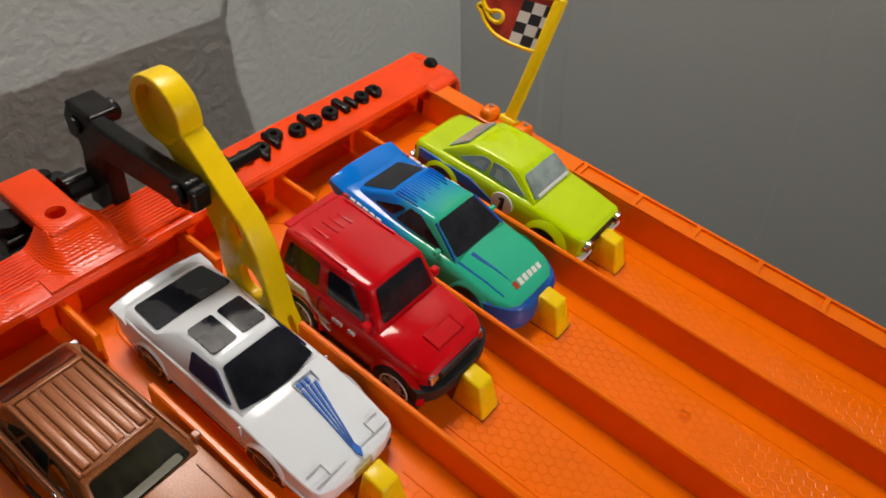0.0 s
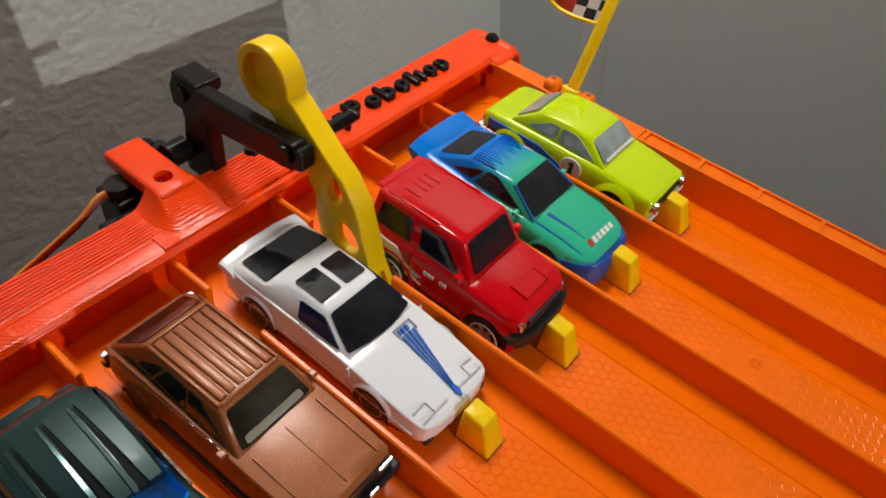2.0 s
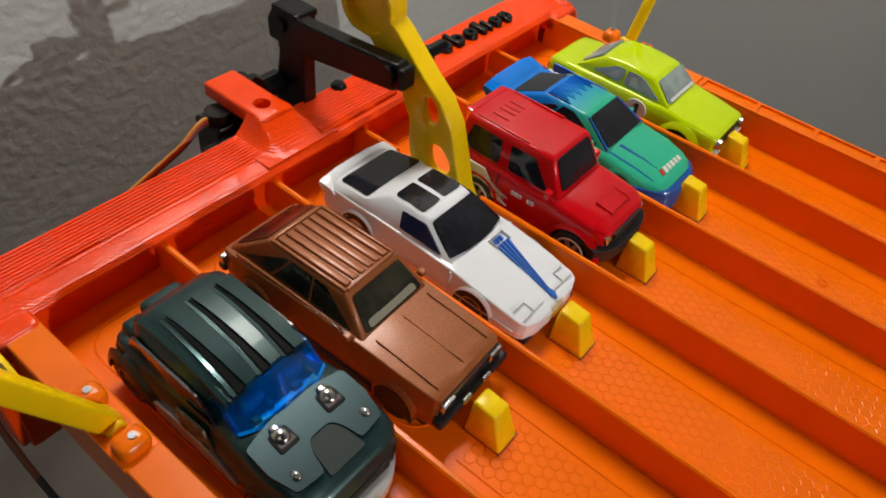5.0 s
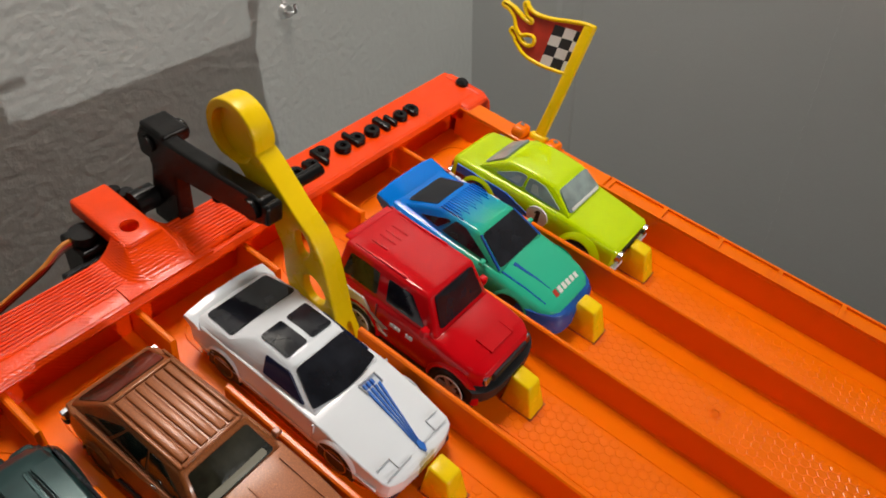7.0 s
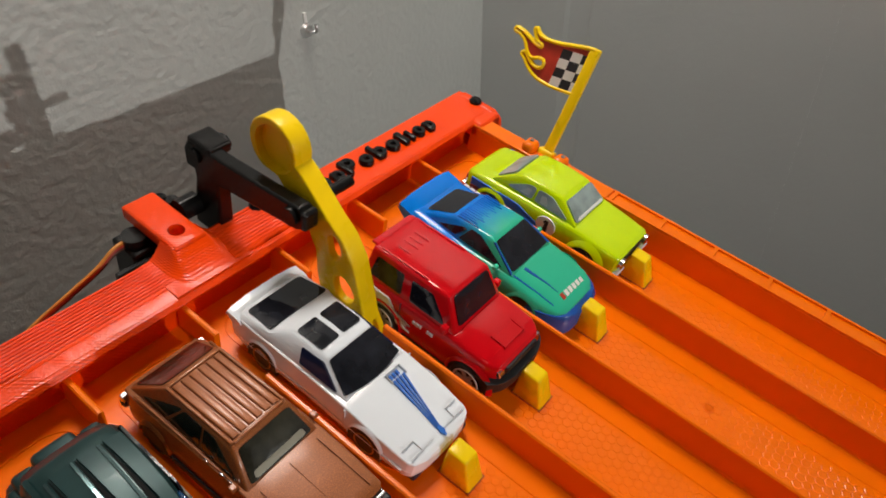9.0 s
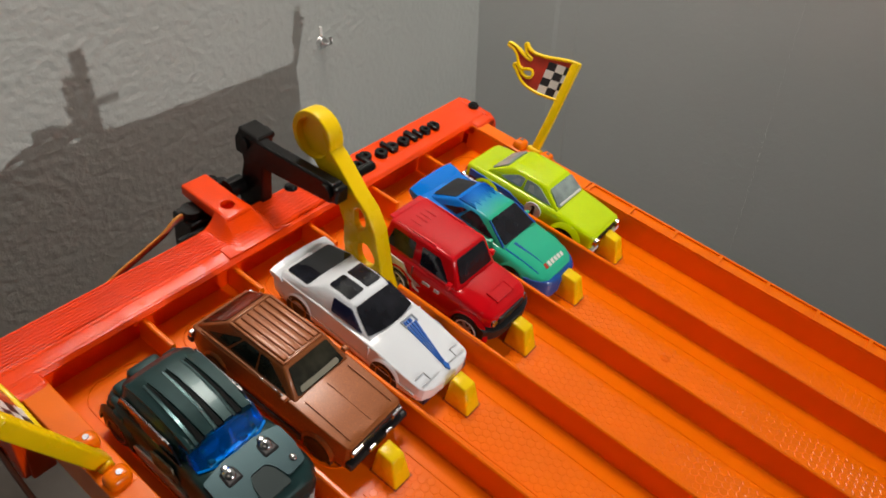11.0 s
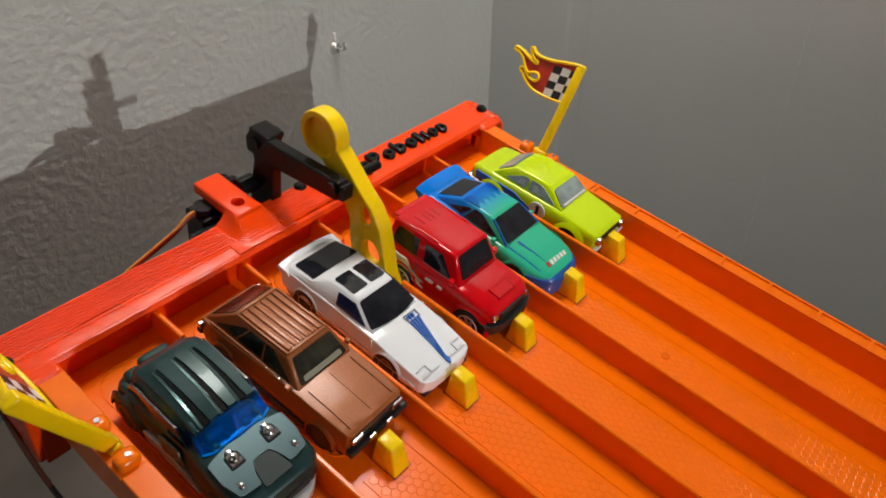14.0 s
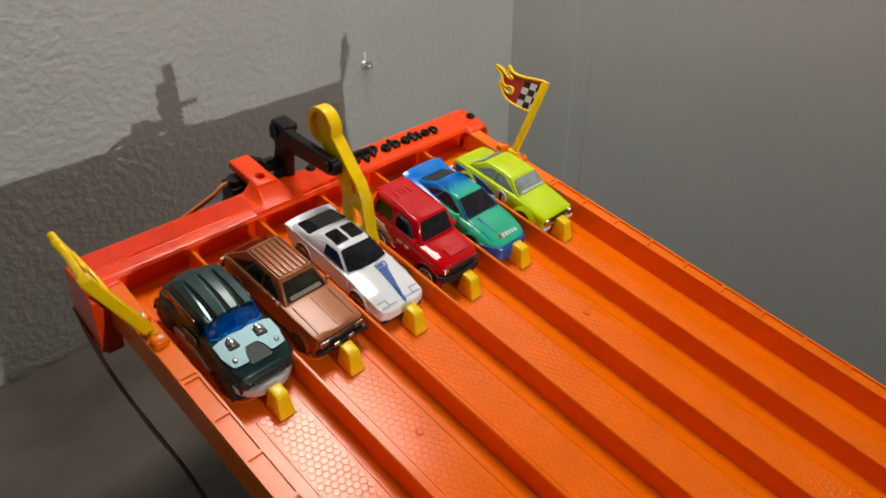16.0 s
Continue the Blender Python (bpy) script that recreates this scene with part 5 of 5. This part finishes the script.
        part("side_print", patch(q, f([(0.16, 0.50), (0.24, 0.34), (0.34, 0.28), (0.44, 0.16), (0.60, 0.12), (0.50, 0.24), (0.56, 0.30), (0.42, 0.36), (0.40, 0.46), (0.30, 0.50)]), 0.0002), WHITE_INK, car, "white geometric side print")
        part("side_print", patch(q, f([(0.37, 0.50), (0.52, 0.36), (0.60, 0.38), (0.46, 0.52), (0.38, 0.60)]), 0.0002), GREY_INK, car, "pale grey side print")
        for a, b in ((0.62, 0.65), (0.66, 0.70), (0.71, 0.73), (0.80, 0.82), (0.83, 0.87)):
            part("side_print", patch(q, f([(a, 0.60), (b, 0.60), (b, 0.70), (a, 0.70)]), 0.0002), GREY_INK, car, "pale bar of the door lettering")
        part("door_line", patch(q, f([(0.44, 0.0), (0.447, 0.0), (0.447, 1.0), (0.44, 1.0)]), 0.0001), MAROON, car)
    hood = [(-0.0125, -0.0895, 0.0180), (0.0125, -0.0895, 0.0180), (0.0128, -0.0745, 0.0200), (-0.0128, -0.0745, 0.0200)]
    part("hood_scoop", patch(hood, rect(0.32, 0.74, 0.10, 0.46, 0.06), 0.0007, 0.0014, bow=0.0002), RED, car, "low red hood scoop", smooth=40)
    for o in (rect(0.31, 0.35, 0.09, 0.47, 0.015), rect(0.71, 0.75, 0.09, 0.47, 0.015), rect(0.35, 0.71, 0.41, 0.47, 0.015)):
        part("scoop_rim", patch(hood, o, 0.0011, 0.0012), RED, car)
    for y in (-0.0828, -0.0480):
        arch(car, 0.0137, y, 0.0066, 0.0074, RED, 0.0008, 0.0012)
        for s in (-1, 1):
            wheel(car, s * 0.0146, y, 0.0066, 0.0045, RIM_PALE, 6, WHITE_INK)
    base_plate(car, 0.0125, -0.088, -0.040, 0.0068)


# ---- mint and blue race coupe ----
def mint_coupe():
    car = car_at(4, 0.0, 0.0, 0.0, "mint green race coupe fading to blue at its tail")
    body = [(-0.0928, 0.0062, 0.0052, 0.0090, 0.0002), (-0.0920, 0.0098, 0.0050, 0.0098, 0.0004), (-0.0900, 0.0124, 0.0034, 0.0106, 0.0006), (-0.0865, 0.0140, 0.0028, 0.0116, 0.0008), (-0.080, 0.0148, 0.0026, 0.0128, 0.0012), (-0.068, 0.0148, 0.0026, 0.0142, 0.0012), (-0.050, 0.0146, 0.0026, 0.0142, 0.0006), (-0.034, 0.0150, 0.0026, 0.0156, 0.0006), (-0.028, 0.0146, 0.0030, 0.0160, 0.0006), (-0.0232, 0.0136, 0.0040, 0.0158, 0.0005)]
    part("body", hull(body, 5, 0.92, 0.0016), MINT_BLUE, car, smooth=45)
    cab = Cabin(-0.0708, -0.0590, -0.0425, -0.0275, 0.0126, 0.0112, 0.0095, 0.0093, 0.0146, 0.0152, 0.0216, 0.0214, 0.0006)
    part("cabin", cab.solid(0.0012), MINT_BLUE, car, smooth=45)
    part("windscreen", patch(cab.front, rect(0.05, 0.95, 0.06, 0.93, 0.06), 0.0003, bow=0.0005), GLASS, car, smooth=40)
    part("rear_window", patch(cab.rear, rect(0.10, 0.90, 0.16, 0.90, 0.07), 0.0003, bow=0.0003), GLASS, car, smooth=40)
    for q, s in ((cab.left, -1), (cab.right, 1)):
        for o in ([(0.43, 0.10), (0.92, 0.08), (0.70, 0.88), (0.47, 0.90)], [(0.17, 0.20), (0.38, 0.14), (0.42, 0.76), (0.34, 0.78)]):
            o = soft(o if s < 0 else [(1 - u, v) for u, v in o][::-1], 0.04)
            part("side_window", patch(q, o, 0.0002), GLASS, car)
    for u0, u1 in ((0.002, 0.036), (0.962, 0.998)):
        part("pillar_stripe", patch(cab.front, [(u0, 0.04), (u1, 0.04), (u1, 0.94), (u0, 0.94)], 0.0002, 0.0006), NAVY, car, "blue windscreen pillar stripe")
    stripe_blue = material("stripe_blue", (0.001, 0.18, 0.70), 0.12)
    for i in range(15):
        u = 0.05 + i * 0.90 / 14
        v = 0.44 + 0.08 * ((i * 7) % 3)
        part("roof_stripe", patch(cab.roof, [(u - 0.002, v), (u + 0.002, v), (u + 0.009, 0.98), (u - 0.009, 0.98)], 0.00075, 0.0008), stripe_blue, car, "thin blue roof stripe")
    part("tail_spoiler", loft([[(x, y + 0.006 * (abs(x) / 0.0145) ** 2 * 0.0, z - 0.0015 * (abs(x) / 0.0145) ** 4) for y, z in ((-0.0300, 0.0158), (-0.0250, 0.0176), (-0.0212, 0.0184), (-0.0208, 0.0168), (-0.0236, 0.0140))] for x in (-0.0146, -0.0136, -0.008, 0.0, 0.008, 0.0136, 0.0146)]), MINT_BLUE, car, "blue ducktail spoiler", smooth=45)
    part("front_bumper", loft([[(x, y + 0.0100 * (abs(x) / 0.0152) ** 5, z) for y, z in ((-0.0880, 0.0018), (-0.0952, 0.0022), (-0.0950, 0.0082), (-0.0938, 0.0096), (-0.0900, 0.0099))] for x in [0.0152 * k / 8 for k in range(-8, 9)]]), NAVY, car, "blue front bumper and splitter", smooth=45)
    hood = lambda x, y: hull_top(body, 5, 0.0016, x, y)
    for front, back in (((-0.0047, -0.0046, -0.0855), (-0.0067, -0.0053, -0.0718)), ((-0.0106, -0.0102, -0.0876), (-0.0118, -0.0111, -0.0700))):
        part("hood_stripe", printed(hood, front, back), NAVY, car, "blue hood stripe", smooth=40)
    for i in range(6):
        x = -0.0054 + i * 0.0024
        part("hood_mark", printed(hood, (x, x + 0.0017, -0.0887), (x + 0.0003, x + 0.0020, -0.0865 - 0.0001 * i), 4), RED_INK if i == 0 else WHITE_INK, car, "plain bar of a sponsor mark")
    for s in (-1, 1):
        q = [(s * 0.0151, -0.0440, 0.0124), (s * 0.0150, -0.0262, 0.0136), (s * 0.0144, -0.0262, 0.0160), (s * 0.0146, -0.0440, 0.0148)]
        for i in range(6):
            u = 0.06 + i * 0.155
            o = [(u, 0.1), (u + 0.11, 0.1), (u + 0.13, 0.85), (u + 0.02, 0.85)]
            if s < 0:
                q, o = [q[1], q[0], q[3], q[2]] if i == 0 else q, o
            part("side_mark", patch(q, o, 0.0006, 0.0008), RED_INK if i == (0 if s < 0 else 5) else WHITE_INK, car, "plain bar of a sponsor mark")
        part("door_mirror", box(min(s * 0.0128, s * 0.0152), max(s * 0.0128, s * 0.0152), -0.0655, -0.0638, 0.0148, 0.0166, 0.0005), MINT_BLUE, car)
    for y in (-0.0782, -0.0345):
        arch(car, 0.0147, y, 0.0050, 0.0060, MINT_BLUE, 0.0006, 0.0012)
        for s in (-1, 1):
            wheel(car, s * 0.0150, y, 0.0051, 0.0042, RIM_DARK)
    base_plate(car, 0.0125, -0.088, -0.025)


# ---- lime saloon ----
def lime_saloon():
    car = car_at(5, 0.0006, 0.0, 0.0, "lime green two-door rally saloon with a white number roundel")
    body = [(-0.0938, 0.0118, 0.0072, 0.0128, 0.0002), (-0.0925, 0.0128, 0.0045, 0.0134, 0.0004), (-0.082, 0.0136, 0.0030, 0.0146, 0.0006), (-0.072, 0.0138, 0.0030, 0.0156, 0.0006), (-0.055, 0.0138, 0.0030, 0.0156, 0.0003), (-0.042, 0.0138, 0.0030, 0.0154, 0.0003), (-0.032, 0.0136, 0.0032, 0.0150, 0.0005), (-0.0255, 0.0130, 0.0045, 0.0144, 0.0004), (-0.0240, 0.0120, 0.0062, 0.0136, 0.0002)]
    part("body", hull(body, 4, 0.93, 0.0012), LIME, car, smooth=38)
    cab = Cabin(-0.0735, -0.0655, -0.0440, -0.0350, 0.0120, 0.0112, 0.0098, 0.0096, 0.0156, 0.0154, 0.0225, 0.0225, 0.0008)
    roof = [(y, 0.0118, 0.0156, 0.00975, 0.0222 + 0.0010 * (1 - ((y + 0.0548) / 0.0112) ** 2)) for y in (-0.0650, -0.0635, -0.0615, -0.0590, -0.0565, -0.0540, -0.0515, -0.0490, -0.0465, -0.0448)]
    shell = [(-0.0735, 0.0120, 0.0156, 0.0117, 0.0158)] + roof + [(-0.0350, 0.0112, 0.0154, 0.0108, 0.0156)]
    part("cabin", canopy(shell, 0.0005), LIME, car, smooth=48)
    part("windscreen", patch(cab.front, rect(0.05, 0.95, 0.07, 0.93, 0.10), 0.0005, 0.0010, bow=0.0005), GLASS_PALE, car, smooth=40)
    part("dashboard", patch(cab.front, rect(0.12, 0.92, 0.09, 0.20, 0.04), 0.00065, 0.0003, bow=0.0005), WHITE_INK, car, "white dashboard seen through the glass", smooth=40)
    part("rear_window", patch(cab.rear, rect(0.08, 0.92, 0.10, 0.90, 0.10), 0.0005, 0.0010, bow=0.0004), GLASS_PALE, car, smooth=40)
    for q, s in ((cab.left, -1), (cab.right, 1)):
        for o in ([(0.13, 0.17), (0.47, 0.14), (0.47, 0.86), (0.31, 0.84)], [(0.51, 0.14), (0.94, 0.12), (0.78, 0.86), (0.51, 0.88)]):
            o = soft(o if s < 0 else [(1 - u, v) for u, v in o][::-1], 0.10)
            part("side_window", patch(q, o, 0.0005, 0.0010), GLASS_PALE, car)
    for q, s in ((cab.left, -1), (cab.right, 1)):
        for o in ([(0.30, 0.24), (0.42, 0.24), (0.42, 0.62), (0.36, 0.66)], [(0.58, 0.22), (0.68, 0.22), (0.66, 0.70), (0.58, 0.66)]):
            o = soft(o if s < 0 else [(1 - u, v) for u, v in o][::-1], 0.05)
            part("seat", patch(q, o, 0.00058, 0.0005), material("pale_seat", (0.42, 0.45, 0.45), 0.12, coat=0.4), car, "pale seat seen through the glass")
    for s in (-1, 1):
        q = side_quad(0.0139, -0.0840, -0.0260, 0.0040, 0.0150, s)
        f = (lambda pts: pts) if s < 0 else (lambda pts: [(1 - u, v) for u, v in pts][::-1])
        part("side_stripe", patch(q, f([(0.02, 0.55), (0.30, 0.55), (0.62, 0.10), (0.80, 0.10), (0.40, 0.82), (0.02, 0.85)]), 0.0003), BLUE_INK, car, "blue side stripe")
        part("side_stripe", patch(q, f([(0.02, 0.20), (0.26, 0.20), (0.55, 0.0), (0.72, 0.0), (0.34, 0.50), (0.02, 0.52)]), 0.0004), MAROON, car, "maroon side stripe")
        disc = [(0.5 + 0.5 * math.cos(2 * math.pi * i / 24), 0.5 + 0.5 * math.sin(2 * math.pi * i / 24)) for i in range(24)]
        rq = side_quad(0.0140, -0.0672, -0.0588, 0.0070, 0.0150, s)
        part("roundel", patch(rq, disc, 0.0004), WHITE_INK, car, "white number roundel")
        part("number", patch(rq, [(0.40, 0.18), (0.62, 0.18), (0.62, 0.84), (0.46, 0.84), (0.34, 0.68), (0.40, 0.64), (0.46, 0.70)], 0.00055), DARK_INK, car, "black number 1")
        part("headlamp", cyl((s * 0.0098, -0.0928, 0.0104), (s * 0.0098, -0.0952, 0.0104), 0.0020, 0.0023, 20), CHROME, car, smooth=50)
        part("quarter_bumper", box(s * 0.0098 - 0.0038, s * 0.0098 + 0.0038, -0.0952, -0.0932, 0.0052, 0.0072, 0.0006), WHITE, car, "white quarter bumper")
        part("rear_bumper", box(s * 0.0110 - 0.0028, s * 0.0110 + 0.0028, -0.0250, -0.0228, 0.0068, 0.0088, 0.0006), CHROME, car)
        part("tail_lamp", box(s * 0.0098 - 0.0024, s * 0.0098 + 0.0024, -0.0246, -0.0235, 0.0096, 0.0118, 0.0003, 1), RED_INK, car)
    part("grille", box(-0.0075, 0.0075, -0.0942, -0.0925, 0.0082, 0.0122, 0.0004), BASE, car)
    for y in (-0.0808, -0.0380):
        arch(car, 0.0137, y, 0.0052, 0.0062, LIME, 0.0014, 0.0016)
        for s in (-1, 1):
            wheel(car, s * 0.0146, y, 0.0050, 0.0042, RIM_DARK)
    base_plate(car, 0.0118, -0.090, -0.027)


teal_buggy()
copper_wagon()
white_coupe()
red_rally()
mint_coupe()
lime_saloon()
